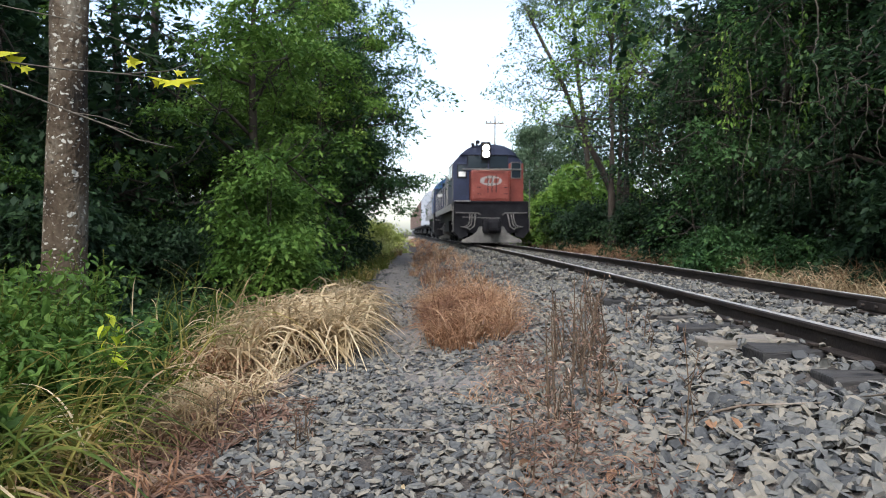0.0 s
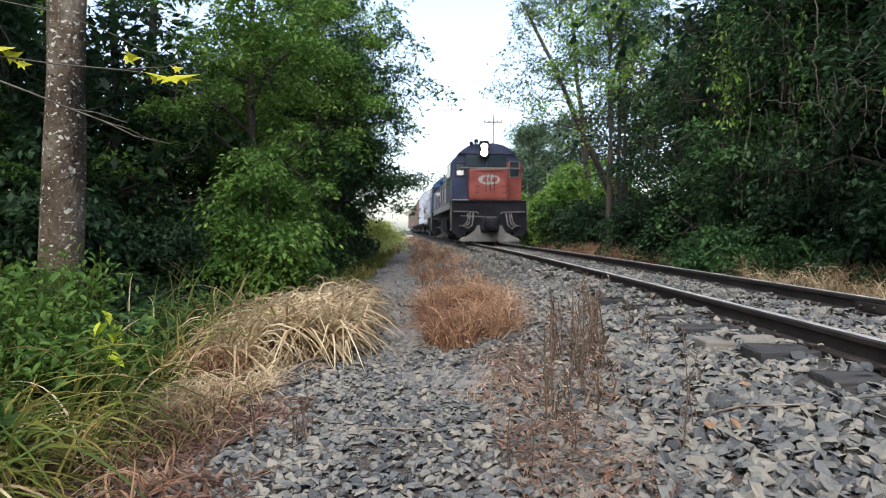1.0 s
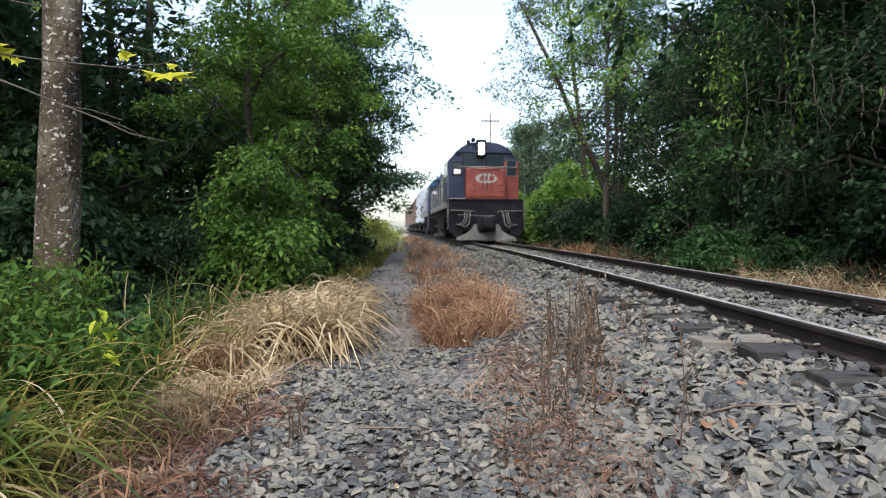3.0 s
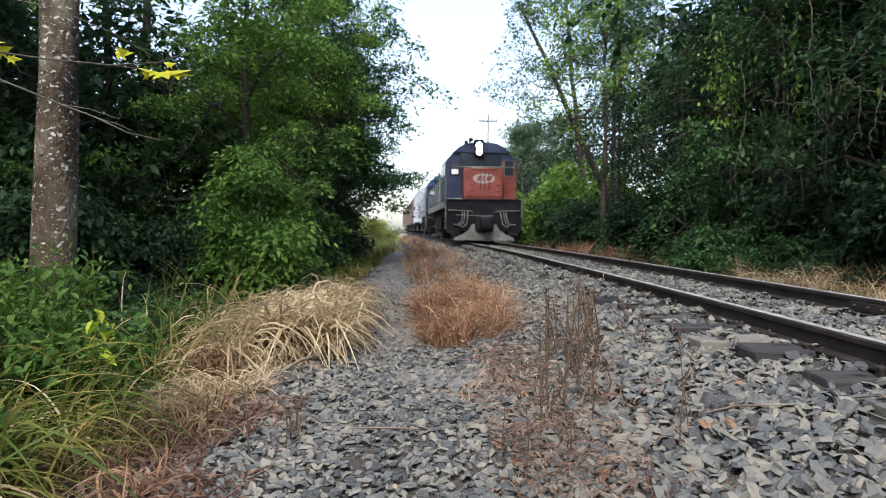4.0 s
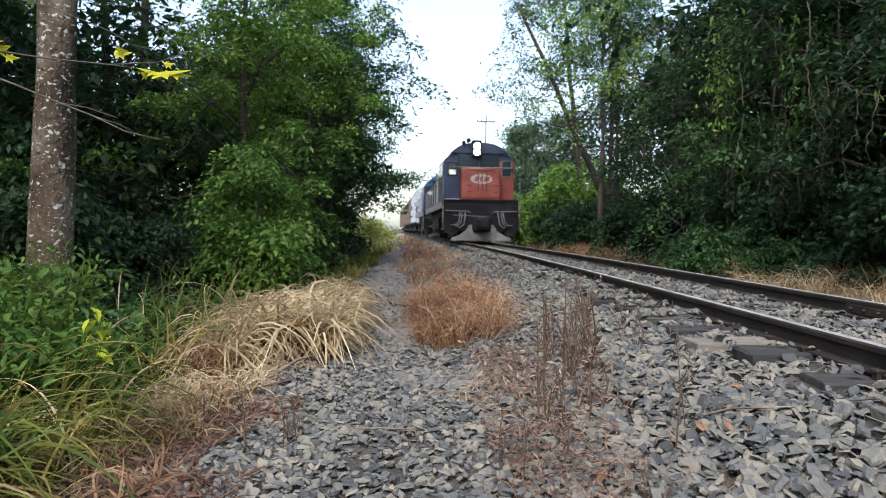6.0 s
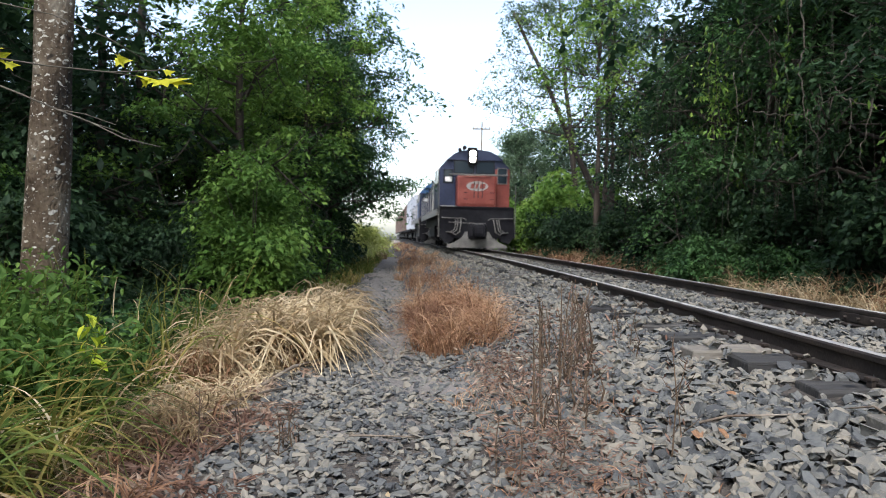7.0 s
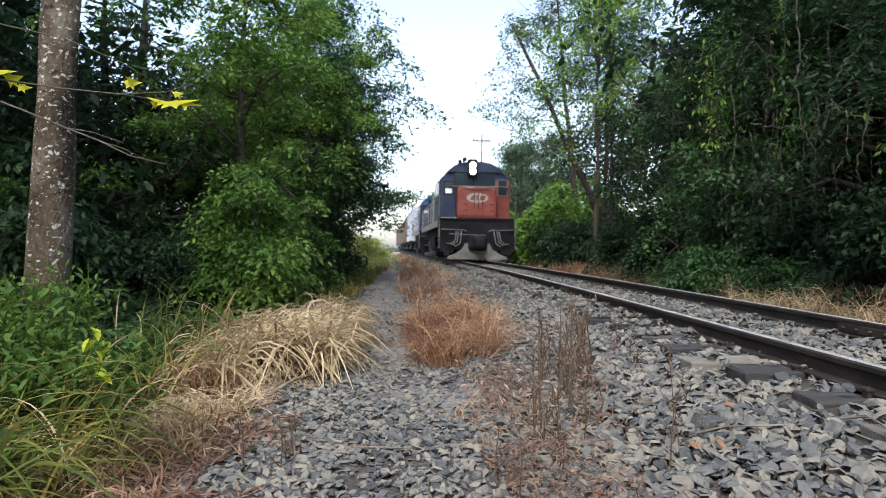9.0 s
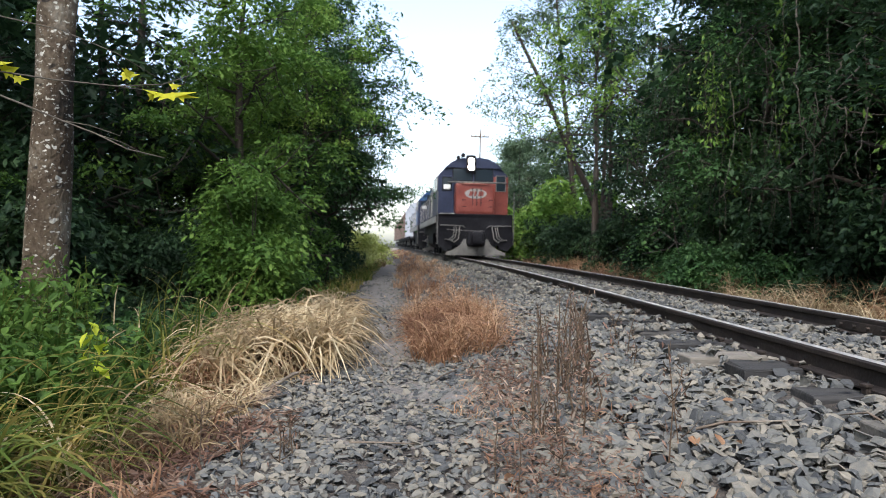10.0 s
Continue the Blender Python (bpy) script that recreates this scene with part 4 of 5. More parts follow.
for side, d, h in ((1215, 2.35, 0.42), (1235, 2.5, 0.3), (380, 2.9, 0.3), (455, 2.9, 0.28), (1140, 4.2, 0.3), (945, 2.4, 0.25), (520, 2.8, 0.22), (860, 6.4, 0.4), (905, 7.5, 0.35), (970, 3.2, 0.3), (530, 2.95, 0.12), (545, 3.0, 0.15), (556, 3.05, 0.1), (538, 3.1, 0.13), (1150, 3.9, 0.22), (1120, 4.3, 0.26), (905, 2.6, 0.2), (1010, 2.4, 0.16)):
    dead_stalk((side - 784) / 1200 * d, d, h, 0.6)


# ---- litter of dead leaves and straw, fallen sticks ----
def litter(w0, w1, y0, y1, count, size, mat, label, aspect=0.3, lift=0.02):
    w, y = RNG.uniform(w0, w1, count), RNG.uniform(y0, y1, count)
    edge = np.minimum(w - w0, w1 - w) / (w1 - w0)
    keep = RNG.random(count) < 0.25 + 2.5 * edge
    keep &= np.array([noise.noise((a * 2.2, b * 1.4, 9.0)) for a, b in zip(w, y)]) > -0.12
    w, y = w[keep], y[keep]
    x = lay(w, y)
    p = np.stack([x, y, ground_z(x, y) + lift + RNG.uniform(0, 0.02, len(x))], 1)
    ob = new("leaf_litter", leaf_cloud("leaf_litter", mat, p, size, aspect=aspect, droop=0.0))
    tagged(ob, label, "litter", kind="stuff")


def dead_bush(w0, w1, y0, y1, mounds, count, label, mat=None):
    """Brittle leaf bits held in low rounded mounds."""
    mw, my = RNG.uniform(w0, w1, mounds), RNG.uniform(y0, y1, mounds)
    k = RNG.integers(0, mounds, count)
    d = RNG.normal(0, 0.1, (count, 3))
    w, y = mw[k] + d[:, 0], my[k] + d[:, 1]
    x = lay(w, y)
    z = ground_z(x, y) + np.abs(RNG.normal(0.12, 0.11, count)) + 0.02
    ob = new("dead_weed_leaves", leaf_cloud("dead_weed_leaves", mat or GRASS_RUST, np.stack([x, y, z], 1), 0.04, aspect=0.24, droop=0.2))
    tagged(ob, label, "weed", kind="stuff")


dead_bush(-2.58, -1.98, 5.1, 7.6, 40, 3800, "brittle rust-brown leaves of dead weeds on the ballast shoulder")
dead_bush(-2.62, -2.2, 6.8, 8.0, 26, 1600, "brittle rust-brown leaves of dead weeds beside the path")
dead_bush(-2.8, -1.7, 9, 22, 60, 2200, "brittle brown leaves of dead weeds along the path", LITTER)
dead_bush(1.8, 2.7, 6, 24, 90, 7000, "brittle rust-brown leaves of dead weeds at the forest foot")
dead_bush(-2.35, -1.85, 2.2, 4.8, 16, 900, "brittle brown leaves caught among dead stalks", LITTER)
litter(-4.3, -3.3, 1.6, 6.0, 8000, 0.085, LITTER, "brown dead leaves and straw at the path edge", 0.16)
litter(-2.42, -1.95, 1.7, 4.6, 4200, 0.03, LITTER, "reddish brown dead leaves among the stones", 0.24, 0.035)
litter(-2.42, -1.95, 1.7, 4.8, 1300, 0.045, LITTER, "rust-brown bits of dry weed among the stones", 0.12, 0.045)


def stick(points, r, label):
    ob = part("stick", tube([Vector((x, y, float(ground_z(x, y)) + lift)) for x, y, lift in points], [r * (1 - 0.15 * k) for k in range(len(points))], 6), BARK, smooth=True)
    tagged(ob, label, "stick")


stick([(-1.05, 4.2, 0.04), (-0.9, 4.55, 0.08), (-0.75, 4.85, 0.06), (-0.68, 5.1, 0.05)], 0.014, "fallen grey stick at the edge of the dry grass")
stick([(0.44, 4.9, 0.05), (0.52, 5.05, 0.07), (0.6, 5.15, 0.05)], 0.009, "small pale stick lying on the ballast")
stick([(0.63, 2.95, 0.05), (0.7, 3.1, 0.1), (0.76, 3.22, 0.12)], 0.007, "small pale stick leaning in the dead weeds")
stick([(-1.2, 3.6, 0.05), (-1.02, 3.9, 0.06), (-0.86, 4.15, 0.03)], 0.01, "fallen grey twig beside the path")


stick([(1.02, 2.55, 0.05), (1.12, 2.53, 0.065), (1.25, 2.5, 0.06), (1.4, 2.5, 0.05)], 0.006, "thin pale twig lying across the ballast")
stick([(1.62, 2.3, 0.05), (1.6, 2.42, 0.08), (1.56, 2.52, 0.05)], 0.005, "thin bent pale twig on the ballast")
stick([(0.02, 4.3, 0.04), (0.1, 4.5, 0.05), (0.2, 4.62, 0.05)], 0.006, "thin dry twig beside the footpath")
stick([(-0.35, 3.0, 0.05), (-0.2, 3.02, 0.05), (-0.06, 3.0, 0.05)], 0.005, "thin dry twig lying on the path")


def fallen_leaf(x, y, size, turn, mat, label):
    ob = new("fallen_leaf", broad_leaves("fallen_leaf", mat, np.zeros((1, 3)), size, aspect=0.7, droop=0.0))
    ob.matrix_basis = pose(x, y, float(ground_z(x, y)) + 0.045, RNG.normal(0, 14), RNG.normal(0, 14), turn)
    tagged(ob, label, "leaf", "fallen leaves")


BROWN_LEAF = "curled orange-brown dead leaf lying on the stones"
for x, y, size, turn in ((1.05, 2.4, 0.065, 20), (0.98, 2.46, 0.06, 140), (1.1, 2.36, 0.05, 250), (0.55, 2.2, 0.05, 80), (0.72, 2.65, 0.045, 10), (0.3, 2.5, 0.05, 190), (1.3, 2.9, 0.04, 300)):
    fallen_leaf(x, y, size, turn, GRASS_RUST, BROWN_LEAF)
fallen_leaf(-0.14, 2.35, 0.032, 60, GRASS_STRAW, "small pale dry leaf lying on the path")
fallen_leaf(-1.3, 2.25, 0.08, 30, LEAF_YELLOW, "bright yellow leaf fallen among the grass")


# ---- twigs with yellow leaves close to the eye ----
def lobed_leaf(size):
    """A pointed, lobed leaf in the x-y plane with its stalk at the origin, folded along its rib."""
    right = [(0.0, 0.0), (0.16, 0.1), (0.42, 0.08), (0.26, 0.3), (0.5, 0.52), (0.24, 0.5), (0.16, 0.68), (0.0, 1.05)]
    bm = bmesh.new()
    rib = [bm.verts.new((0, y * size, 0.02 * size * math.sin(3 * y))) for _, y in right]
    for s in (-1, 1):
        edge = [rib[0]] + [bm.verts.new((s * x * size, y * size, -0.35 * abs(x) * size)) for x, y in right[1:-1]] + [rib[-1]]
        for k in range(len(right) - 1):
            loop = []
            for v in (rib[k], rib[k + 1], edge[k + 1], edge[k]):
                if v not in loop:
                    loop.append(v)
            bm.faces.new(loop)
    return bm


def build_sprig(name, root, tips, leaves, label):
    sprig = new(name)
    o = Vector(root)
    sprig.matrix_basis = Matrix.Translation(o)
    for line, r in tips:
        part("twig", tube([Vector(p) - o for p in line], [r * (1 - 0.7 * k / len(line)) for k in range(len(line))], 6), VINE, sprig, smooth=True)
    for p, size, rx, ry, rz in leaves:
        lf = part("leaf", lobed_leaf(size), LEAF_YELLOW, sprig, "yellow lobed leaf")
        lf.matrix_basis = Matrix.Translation(Vector(p) - o) @ pose(0, 0, 0, rx, ry, rz)
    return tagged(sprig, label, "branch")


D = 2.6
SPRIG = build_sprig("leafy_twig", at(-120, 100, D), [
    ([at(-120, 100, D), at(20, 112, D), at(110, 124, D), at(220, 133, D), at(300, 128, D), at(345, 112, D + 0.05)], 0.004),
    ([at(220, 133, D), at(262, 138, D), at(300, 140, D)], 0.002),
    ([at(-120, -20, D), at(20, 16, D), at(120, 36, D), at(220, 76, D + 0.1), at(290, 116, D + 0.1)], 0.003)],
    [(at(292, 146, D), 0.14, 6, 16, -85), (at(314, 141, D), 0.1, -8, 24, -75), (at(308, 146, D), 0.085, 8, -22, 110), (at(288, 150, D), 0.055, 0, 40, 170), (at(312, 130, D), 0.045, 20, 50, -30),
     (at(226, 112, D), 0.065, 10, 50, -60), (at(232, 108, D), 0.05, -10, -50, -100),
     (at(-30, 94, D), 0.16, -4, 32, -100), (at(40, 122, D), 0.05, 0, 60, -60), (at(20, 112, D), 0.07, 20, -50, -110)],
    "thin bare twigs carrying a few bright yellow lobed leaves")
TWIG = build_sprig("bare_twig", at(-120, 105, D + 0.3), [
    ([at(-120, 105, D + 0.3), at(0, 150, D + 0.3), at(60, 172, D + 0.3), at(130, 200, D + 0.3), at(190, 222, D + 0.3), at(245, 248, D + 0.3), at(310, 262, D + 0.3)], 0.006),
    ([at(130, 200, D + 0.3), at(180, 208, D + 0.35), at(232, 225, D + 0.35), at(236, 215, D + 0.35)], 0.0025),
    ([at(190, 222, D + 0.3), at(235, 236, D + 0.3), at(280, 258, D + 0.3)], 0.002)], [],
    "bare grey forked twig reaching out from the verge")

# ---- train ----
def place(ob, front, length=14.0):
    """Sets a vehicle, whose front is at its own y = 0, on the track with its front at that distance."""
    turn = math.degrees(math.atan2(float(track_x(front)) - float(track_x(front + length)), length))
    ob.matrix_basis = pose(float(track_x(front)), front, 0, 0, 0, turn)
    return ob


def wheel_mesh():
    bm = bmesh.new()
    rim = [(-0.07, 0.30), (-0.07, 0.46), (0.0, 0.475), (0.03, 0.44), (0.06, 0.43), (0.06, 0.30)]
    n = 20
    rings = [[bm.verts.new((x, r * math.cos(k * math.tau / n), r * math.sin(k * math.tau / n))) for k in range(n)] for x, r in rim + [(0.02, 0.26), (0.05, 0.08), (-0.03, 0.08), (-0.04, 0.26)]]
    for a, b in zip(rings, rings[1:] + rings[:1]):
        for k in range(n):
            bm.faces.new((a[k], a[(k + 1) % n], b[(k + 1) % n], b[k]))
    bmesh.ops.recalc_face_normals(bm, faces=bm.faces)
    me = bpy.data.meshes.new("wheel")
    bm.to_mesh(me)
    bm.free()
    me.materials.append(BLACK)
    return me


WHEEL = wheel_mesh()


def bogie(parent, y, axles, gap):
    b = part("bogie", box(-0.85, 0.85, y - 0.35, y + 0.35, 0.55, 0.85, 0.04), BLACK, parent)
    half = gap * (axles - 1) / 2
    for s in (-1, 1):
        bm = bmesh.new()
        prism = [(y - half - 0.55, 0.5), (y - half - 0.4, 0.82), (y - 0.3, 0.9), (y + 0.3, 0.9), (y + half + 0.4, 0.82), (y + half + 0.55, 0.5), (y + 0.5, 0.42), (y - 0.5, 0.42)]
        va = [bm.verts.new((s * 0.86, q, z)) for q, z in prism]
        vb = [bm.verts.new((s * 0.98, q, z)) for q, z in prism]
        for k in range(8):
            bm.faces.new((va[k], va[(k + 1) % 8], vb[(k + 1) % 8], vb[k]))
        bm.faces.new(va)
        bm.faces.new(vb[::-1])
        bmesh.ops.recalc_face_normals(bm, faces=bm.faces)
        part("side_frame", bm, BLACK, b)
        for k in range(axles):
            q = y - half + gap * k
            w = new("wheel", WHEEL)
            w.parent = b
            w.matrix_basis = pose(s * 0.56, q, 0.475, 0, 0, 0 if s > 0 else 180)
            part("axle_box", box(s * 0.98 - 0.05, s * 0.98 + 0.05, q - 0.16, q + 0.16, 0.36, 0.62, 0.03), DUSTY, b)
            for e in (-0.24, 0.24):
                part("spring", tube([(s * 0.94, q + e, 0.5), (s * 0.94, q + e, 0.84)], 0.06, 8), DUSTY, b)


def pane(parent, x0, x1, y, z0, z1, frame_mat, side=False):
    """A window pane with its rubber frame, on a wall that faces the front, or one that faces sideways."""
    t = 0.03
    if side:
        w = part("window", box(y - 0.012, y + 0.012, x0, x1, z0, z1), GLASS, parent, "dark glass pane")
        rim = box(y - 0.025, y + 0.025, x0 - t, x1 + t, z0 - t, z0)
        for b in ((x0 - t, x1 + t, z1, z1 + t), (x0 - t, x0, z0, z1), (x1, x1 + t, z0, z1)):
            box_in(rim, y - 0.025, y + 0.025, b[0], b[1], b[2], b[3])
    else:
        w = part("window", box(x0, x1, y - 0.012, y + 0.012, z0, z1), GLASS, parent, "dark glass pane")
        rim = box(x0 - t, x1 + t, y - 0.025, y + 0.025, z0 - t, z0)
        for b in ((x0 - t, x1 + t, z1, z1 + t), (x0 - t, x0, z0, z1), (x1, x1 + t, z0, z1)):
            box_in(rim, b[0], b[1], y - 0.025, y + 0.025, b[2], b[3])
    part("window_frame", rim, frame_mat, w)


def ellipse(cx, cz, rx, rz, y, depth, n=28):
    return prism_in(bmesh.new(), [(cx + rx * math.cos(k * math.tau / n), cz + rz * math.sin(k * math.tau / n)) for k in range(n)], y - depth, y)


def build_loco(main, right_front, lit, label):
    loco = new("locomotive")
    deck = 1.66
    # frame and walkways
    part("underframe", box(-1.1, 1.1, 0.5, 14.3, 1.0, 1.5, 0.03), BLACK, loco)
    part("walkway", box(-1.4, 1.4, 0.12, 14.6, 1.5, deck, 0.02), BLACK, loco)
    for s in (-1, 1):
        part("side_sill", box(s * 1.41 - 0.015, s * 1.41 + 0.015, 1.6, 13.6, 1.36, 1.62), CREAM, loco, "dirty cream side stripe")
    # cab, rounded roof
    roof = [(1.39, 2.9), (1.39, 3.12), (1.33, 3.26), (1.1, 3.48), (0.84, 3.7), (0.6, 3.83), (0.3, 3.88), (0.08, 3.89)]
    outline = [(-1.39, deck), (1.39, deck)] + roof + [(-x, z) for x, z in roof[::-1]]
    part("cab", prism_in(bmesh.new(), outline, 1.05, 3.5), main, loco)
    top = [(x * 1.02, z + 0.02) for x, z in roof if z > 3.4]
    # leading roof is navy in place of red paint in shadow
    part("roof", prism_in(bmesh.new(), top + [(-x, z) for x, z in top[::-1]] , 0.95, 3.62), main, loco, "dark cab roof, shade put into its colour")
    part("front_panel", box(0.76, 1.385, 1.02, 1.06, deck + 0.01, 3.18, 0.012), right_front, loco, "red cab front panel")
    # navy stands for the shade on the cab's left corner
    part("front_panel", box(-1.385, -0.76, 1.02, 1.06, deck + 0.01, 3.18, 0.012), NAVY, loco, "cab front panel coloured navy for the shaded corner")
    part("windscreen_surround", box(-0.86, 0.8, 1.0, 1.05, 2.86, 3.62, 0.012), NAVY, loco)
    # short hood
    hood = part("short_hood", box(-0.75, 0.76, 0.4, 1.06, deck, 2.86, 0.09), right_front, loco)
    for x in (-0.36, 0.38):
        part("hood_door", box(x - 0.3, x + 0.3, 0.385, 0.4, 1.78, 2.3, 0.006), right_front, hood)
    for x, z in ((-0.5, 1.95), (0.52, 1.95), (-0.5, 2.2), (0.52, 2.2)):
        part("grab_bar", tube([(x, 0.385, z), (x, 0.34, z), (x + 0.14, 0.34, z), (x + 0.14, 0.385, z)], 0.012, 6), BLACK, hood)
    badge = part("badge", ellipse(0.02, 2.45, 0.42, 0.19, 0.394, 0.014), CREAM, hood, "dirty white oval badge")
    for x0, x1 in ((-0.25, -0.1), (-0.06, 0.02), (0.1, 0.3)):
        part("badge_mark", prism_in(bmesh.new(), [(x0, 2.36), (x1, 2.36), (x1 + 0.05, 2.54), (x0 + 0.05, 2.54)], 0.372, 0.38), RED, badge)
    for x in (-0.1, 0.06, 0.22):
        part("grille_bar", box(x - 0.012, x + 0.012, 0.37, 0.39, 2.0, 2.66), BLACK, hood)
    part("hood_rail", tube([(-1.0, 0.98, 2.93), (-0.85, 0.6, 2.9), (-0.45, 0.33, 2.87), (0.45, 0.33, 2.87), (0.9, 0.6, 2.9), (1.3, 0.98, 2.93)], 0.03, 8), DUSTY, loco, "dull grey bowed handrail over the nose")
    # windows
    pane(loco, -0.8, -0.06, 0.995, 3.0, 3.46, BLACK)
    pane(loco, 0.06, 0.74, 0.995, 3.0, 3.46, BLACK)
    pane(loco, 0.92, 1.26, 1.02, 2.62, 3.2, DUSTY)
    pane(loco, -1.2, -0.88, 1.02, 2.62, 3.1, BLACK)
    # added white card imitates the sky's brightness in this pane
    part("window_sky_patch", box(-1.17, -0.9, 0.985, 1.005, 2.66, 2.84), SKY_PALE, loco, "white card painted as bright sky in the corner window")
    for s in (-1, 1):
        pane(loco, 1.4, 2.1, s * 1.395, 2.65, 3.15, CREAM, True)
        pane(loco, 2.3, 3.1, s * 1.395, 2.65, 3.15, CREAM, True)
        part("cab_door_rail", tube([(s * 1.44, 3.62, deck), (s * 1.44, 3.62, 2.9)], 0.02, 6), CREAM, loco, "dirty white grab rail")
    # headlight
    lamp = part("headlight", box(-0.3, 0.08, 0.86, 1.16, 3.33, 4.0, 0.06), BLACK, loco)
    for z in (3.53, 3.76):
        bm = tube([(-0.11, 0.87, z), (-0.11, 0.845, z)], 0.118, 20)
        part("lens", bm, LAMP_LIT if lit else GLASS, lamp, "glowing headlight lens" if lit else "")
    part("horn", tube([(-0.45, 1.2, 3.93), (-0.45, 0.95, 3.95), (-0.45, 0.75, 3.96)], [0.03, 0.04, 0.09], 10), BLACK, loco)
    part("horn", tube([(-0.62, 1.3, 3.86), (-0.62, 1.05, 3.88), (-0.62, 0.9, 3.89)], [0.03, 0.04, 0.08], 10), BLACK, loco)
    # long hood with doors and radiator
    hood = part("long_hood", box(-0.86, 0.86, 3.5, 14.1, deck, 3.5, 0.12), main, loco)
    for s in (-1, 1):
        for k in range(12):
            y = 3.75 + k * 0.84
            door = part("hood_door", box(s * 0.875 - 0.014, s * 0.875 + 0.014, y, y + 0.76, deck + 0.12, 3.1, 0.008), main, hood)
            if k % 3 == 1:
                for j in range(6):
                    part("louvre", box(s * 0.9 - 0.012, s * 0.9 + 0.012, y + 0.1, y + 0.66, 2.3 + j * 0.11, 2.36 + j * 0.11), BLACK, door)
        part("handrail", tube([(s * 1.36, 3.7, 2.62), (s * 1.36, 14.2, 2.62)], 0.02, 6), CREAM, loco, "dirty white side handrail")
        for k in range(8):
            y = 3.8 + k * 1.48
            part("stanchion", tube([(s * 1.36, y, deck), (s * 1.36, y, 2.62)], 0.018, 6), CREAM, loco)
    part("exhaust_stack", box(-0.2, 0.2, 6.5, 7.2, 3.5, 3.72, 0.03), BLACK, loco)
    for y in (10.6, 12.1):
        part("radiator_fan", tube([(0, y, 3.48), (0, y, 3.62)], 0.55, 20), BLACK, loco)
    # pilot, steps, plough, coupler, hoses
    pilot = part("pilot", box(-1.42, 1.42, 0.12, 0.2, 0.98, 1.64, 0.02), BLACK, loco)
    part("pilot_plate", prism_in(bmesh.new(), [(-1.0, 0.45), (1.0, 0.45), (1.12, 1.0), (-1.12, 1.0)], 0.1, 0.16), BLACK, pilot)
    for s in (-1, 1):
        part("step_box", prism_in(bmesh.new(), [(s * 0.86, 0.99), (s * 1.42, 0.99), (s * 1.42, 0.5), (s * 1.22, 0.26), (s * 0.9, 0.34)], 0.04, 0.5), BLACK, pilot)
        for z in (0.5, 0.8, 1.12):
            part("step", box(s * 1.4 - 0.06, s * 1.4 + 0.06, 0.3, 0.85, z, z + 0.04), DUSTY, pilot)
        part("corner_post", tube([(s * 1.46, 0.14, 0.5), (s * 1.46, 0.14, 2.5)], 0.018, 6), DUSTY, pilot)
        for dx in (0.0, 0.12, 0.2):
            x = s * (0.62 + dx)
            part("brake_hose", tube([(x, 0.08, 1.16), (x + s * 0.02, -0.06, 0.95), (x + s * 0.06, -0.1, 0.7 + dx * 0.4), (x + s * 0.22, -0.08, 0.58 + dx * 0.5), (x + s * 0.36, 0.02, 0.68)], 0.017 if dx else 0.024, 8), DUSTY, pilot)
    part("front_rail", tube([(-1.36, 0.06, 1.22), (-0.5, 0.06, 1.2), (-0.42, 0.06, 1.14)], 0.02, 6), DUSTY, pilot)
    part("front_rail", tube([(0.42, 0.06, 1.14), (0.5, 0.06, 1.2), (1.36, 0.06, 1.22)], 0.02, 6), DUSTY, pilot)
    part("plough", prism_in(bmesh.new(), [(-1.16, 0.09), (1.16, 0.09), (1.12, 0.2), (0.85, 0.3), (0.58, 0.48), (0.46, 0.7), (-0.46, 0.7), (-0.58, 0.48), (-0.85, 0.3), (-1.12, 0.2)], 0.0, 0.09), DUSTY, pilot, "dusty grey steel plough")
    part("edge_stripe", box(-1.4, -0.8, 0.1, 0.13, 1.645, 1.675), CREAM, pilot)
    coup = part("coupler", box(-0.16, 0.16, -0.45, 0.2, 0.62, 0.92, 0.05), BLACK, pilot)
    part("knuckle", box(-0.24, 0.22, -0.7, -0.38, 0.5, 0.98, 0.14), BLACK, coup)
    part("draft_box", box(-0.36, 0.36, -0.14, 0.14, 0.42, 1.04, 0.13), BLACK, coup)
    part("lift_rod", tube([(-1.1, -0.04, 1.05), (-0.3, -0.06, 1.02), (0.0, -0.2, 1.0), (0.3, -0.06, 1.02)], 0.015, 6), DUSTY, coup)
    # tank and bogies
    tank = prism_in(bmesh.new(), [(-1.2, 0.5), (-1.0, 0.32), (1.0, 0.32), (1.2, 0.5), (1.2, 1.0), (-1.2, 1.0)], 5.9, 8.7)
    part("fuel_tank", tank, BLACK, loco)
    bogie(loco, 3.2, 3, 1.55)
    bogie(loco, 11.4, 3, 1.55)
    return tagged(loco, label, "locomotive", "locomotives of the train")


place(build_loco(NAVY, RED, True, "red and navy diesel locomotive with its headlight lit"), FRONT)
place(build_loco(BLUE, BLUE, False, "blue diesel locomotive coupled behind the leading one"), FRONT + 15.4)


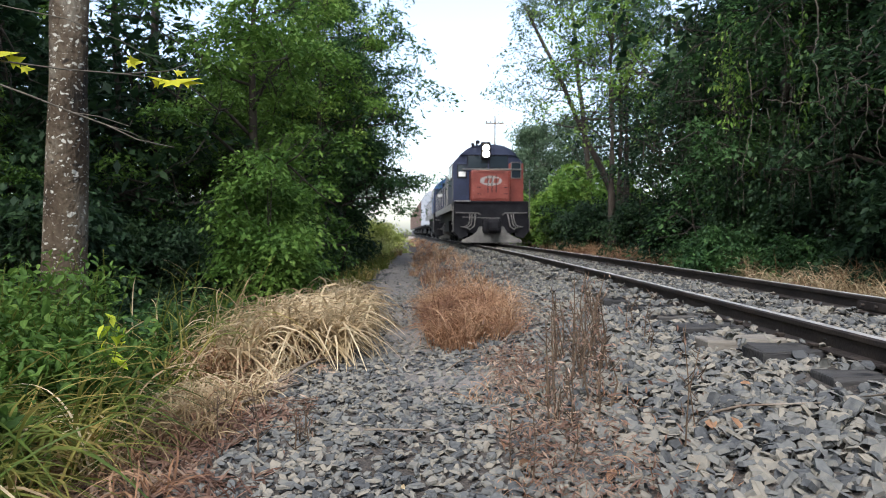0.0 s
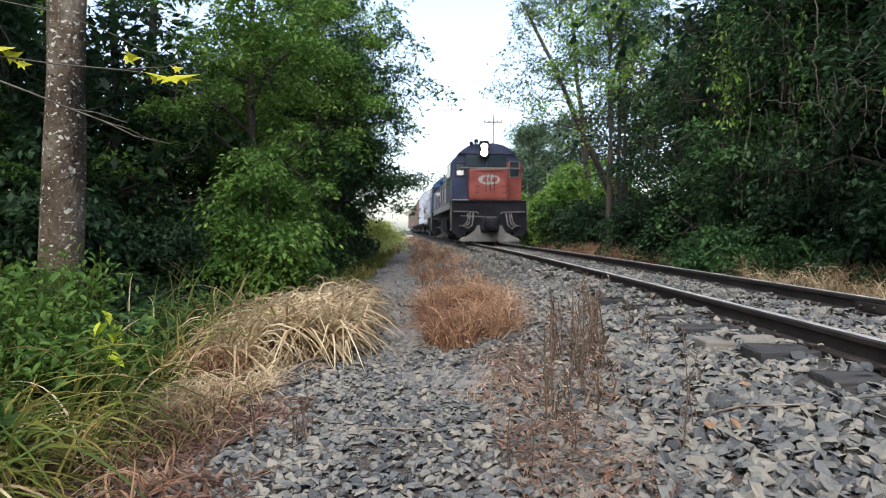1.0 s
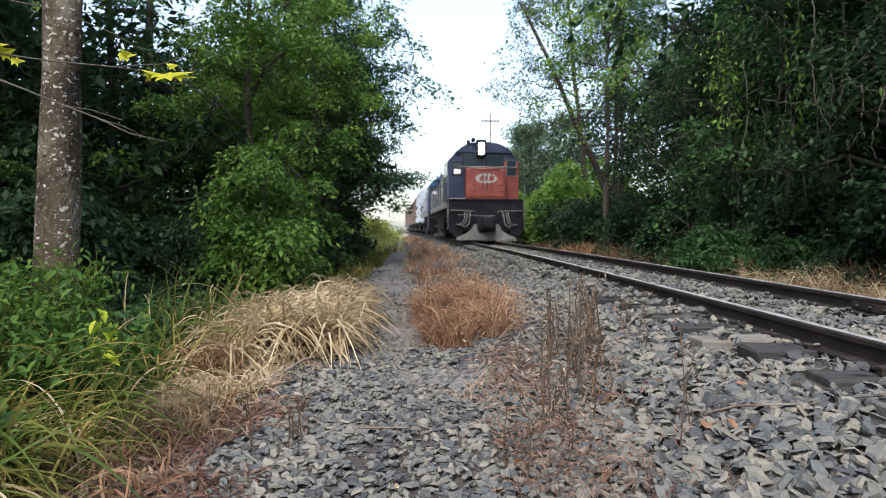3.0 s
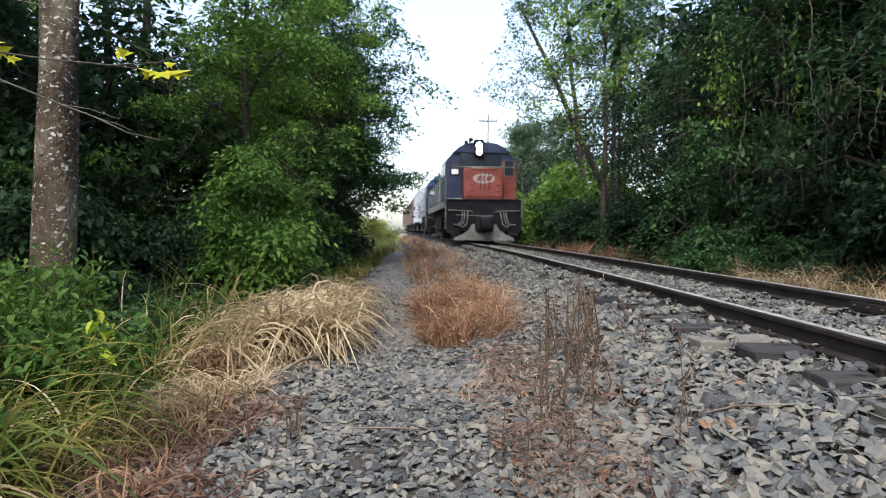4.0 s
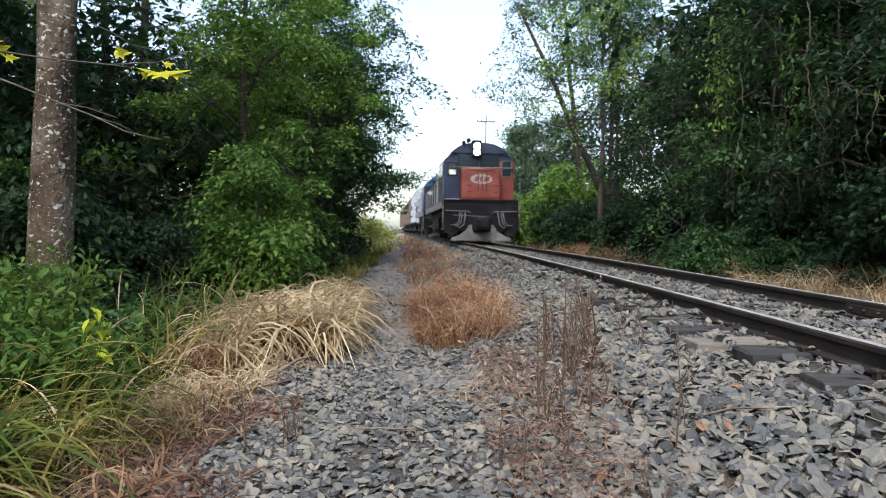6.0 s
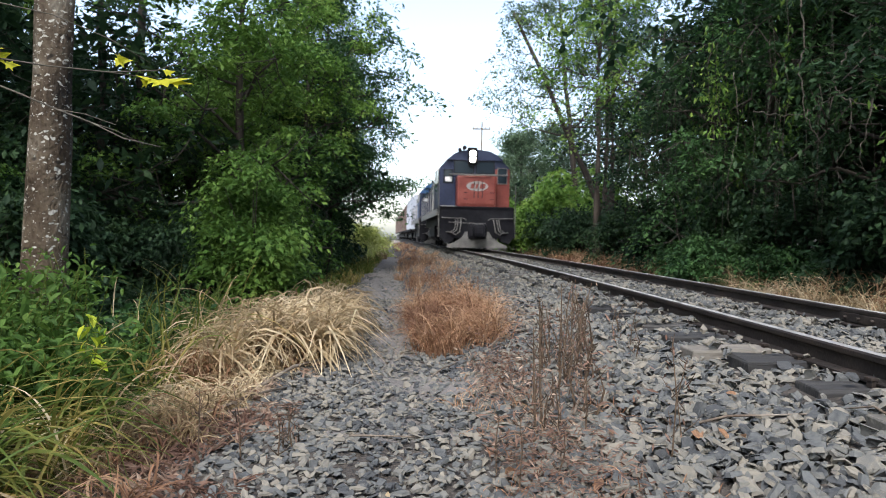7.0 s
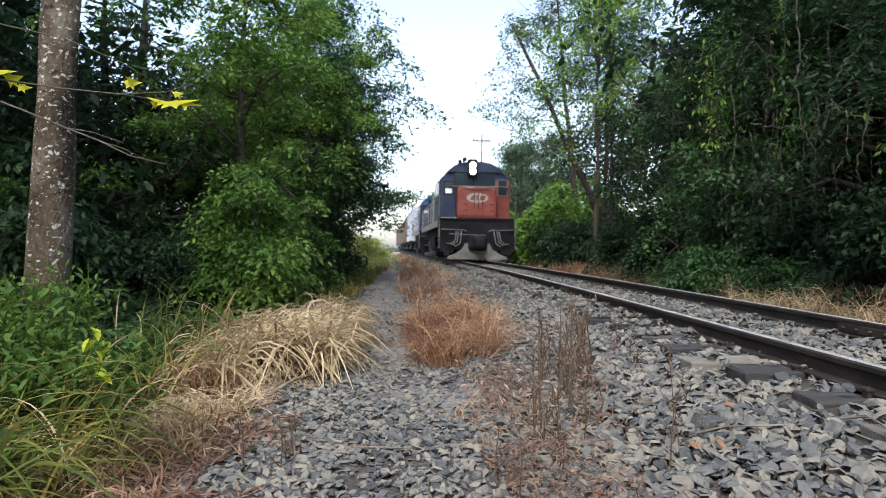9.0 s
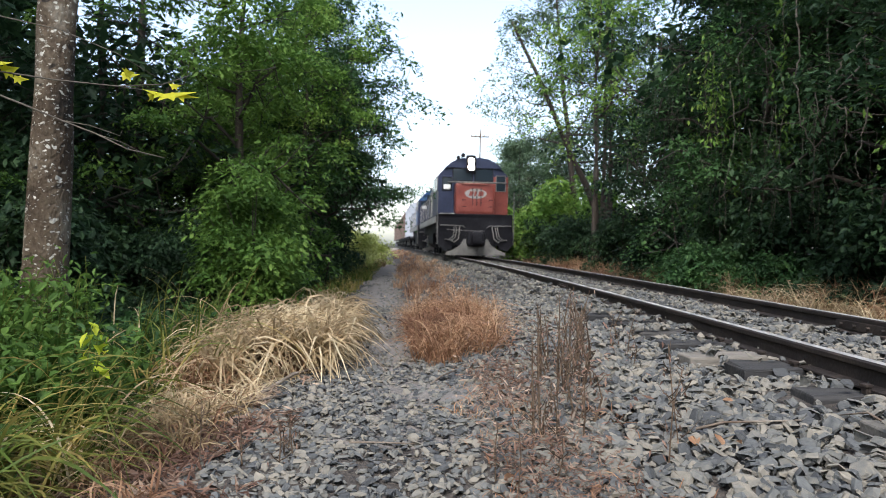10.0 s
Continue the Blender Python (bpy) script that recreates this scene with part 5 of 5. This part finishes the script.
def build_wagon(mat, label):
    wagon = new("freight_wagon")
    n, top, low = 12.4, 3.75, 1.1
    body = part("body", prism_in(bmesh.new(), [(-1.3, low), (1.3, low), (1.3, top), (1.0, top + 0.22), (-1.0, top + 0.22), (-1.3, top)], 0.4, n), mat, wagon)
    for s in (-1, 1):
        for k in range(11):
            y = 0.45 + k * 1.19
            part("rib", box(s * 1.33 - 0.035, s * 1.33 + 0.035, y - 0.04, y + 0.04, low, top), mat, body)
        part("top_rail", box(s * 1.33 - 0.04, s * 1.33 + 0.04, 0.4, n, top - 0.1, top), mat, body)
        part("sill", box(s * 1.33 - 0.04, s * 1.33 + 0.04, 0.4, n, low - 0.14, low + 0.02), BLACK, wagon)
    for k in range(4):
        part("ladder_rung", tube([(-1.25, 0.36, 1.5 + 0.5 * k), (-0.8, 0.36, 1.5 + 0.5 * k)], 0.015, 6), BLACK, body)
    part("coupler", box(-0.14, 0.14, -0.4, 0.5, 0.64, 0.92, 0.04), BLACK, wagon)
    part("underframe", box(-0.5, 0.5, 0.4, n, 0.75, 1.1), BLACK, wagon)
    bogie(wagon, 2.2, 2, 1.7)
    bogie(wagon, n - 1.8, 2, 1.7)
    return tagged(wagon, label, "wagon", "wagons of the train")


place(build_wagon(WAGON_GREY, "pale grey ribbed covered freight wagon"), FRONT + 30.8, 12.5)
brown_wagon = place(build_wagon(WAGON_BROWN, "dusty brown ribbed covered freight wagon"), FRONT + 43.8, 12.5)
for k in range(1, 6):
    place(copy_thing(brown_wagon, Matrix.Identity(4)), FRONT + 43.8 + 13.0 * k, 12.5)


# ---- level crossing and pole far down the line ----
def build_crossing():
    bm = bmesh.new()
    y0, y1 = 84.0, 88.0
    for w0, w1, z in ((-14, -1.7, -0.1),):
        box_in(bm, float(track_x(86)) + w0, float(track_x(86)) + w1, y0, y1, -1.3, z, 0.06)
    tagged(part("crossing_road", bm, ROAD_DIRT), "pale dusty dirt road leading up to the track", "road", kind="structure")


build_crossing()


def build_pole():
    x, y = 4.4, 58.0
    pole = new("utility_pole")
    part("post", tube([(0, 0, -0.3), (0, 0, 5), (0.03, 0, 10.4)], [0.1, 0.08, 0.06], 10), BARK, pole)
    part("crossarm", box(-0.8, 0.8, -0.06, 0.06, 9.7, 9.82, 0.01), BARK, pole)
    for dx in (-0.7, -0.35, 0.35, 0.7):
        part("insulator", tube([(dx, 0, 9.82), (dx, 0, 9.98)], 0.045, 8), DUSTY, pole)
    stand(pole, x, y)
    tagged(pole, "weathered timber utility pole beyond the locomotive", "pole")


build_pole()
build_single_stones()


# ---- what moves: the twigs sway a little in the air ----
def motions():
    base = SPRIG.matrix_basis.copy()
    walk(SPRIG, [(t, base @ pose(x, 0, z, 0, 0, 0)) for t, x, z in SWAY])
    base2 = TWIG.matrix_basis.copy()
    walk(TWIG, [(t, base2 @ pose(0.4 * x, 0, 0.4 * z, 0, 0, 0)) for t, x, z in SWAY])


SWAY = [(0.0, 0.0, 0.0), (0.5, -0.003, 0.002), (1.0, 0.0, 0.0), (1.5, -0.006, 0.0), (2.0, -0.006, 0.0), (2.5, -0.006, 0.0), (4.0, -0.005, 0.003), (5.0, -0.006, 0.002), (5.5, -0.007, 0.0), (7.0, 0.004, -0.006), (8.0, 0.012, -0.014), (8.5, 0.013, -0.017), (9.0, 0.018, -0.02), (9.5, 0.018, -0.019), (10.0, 0.013, -0.015)]
motions()
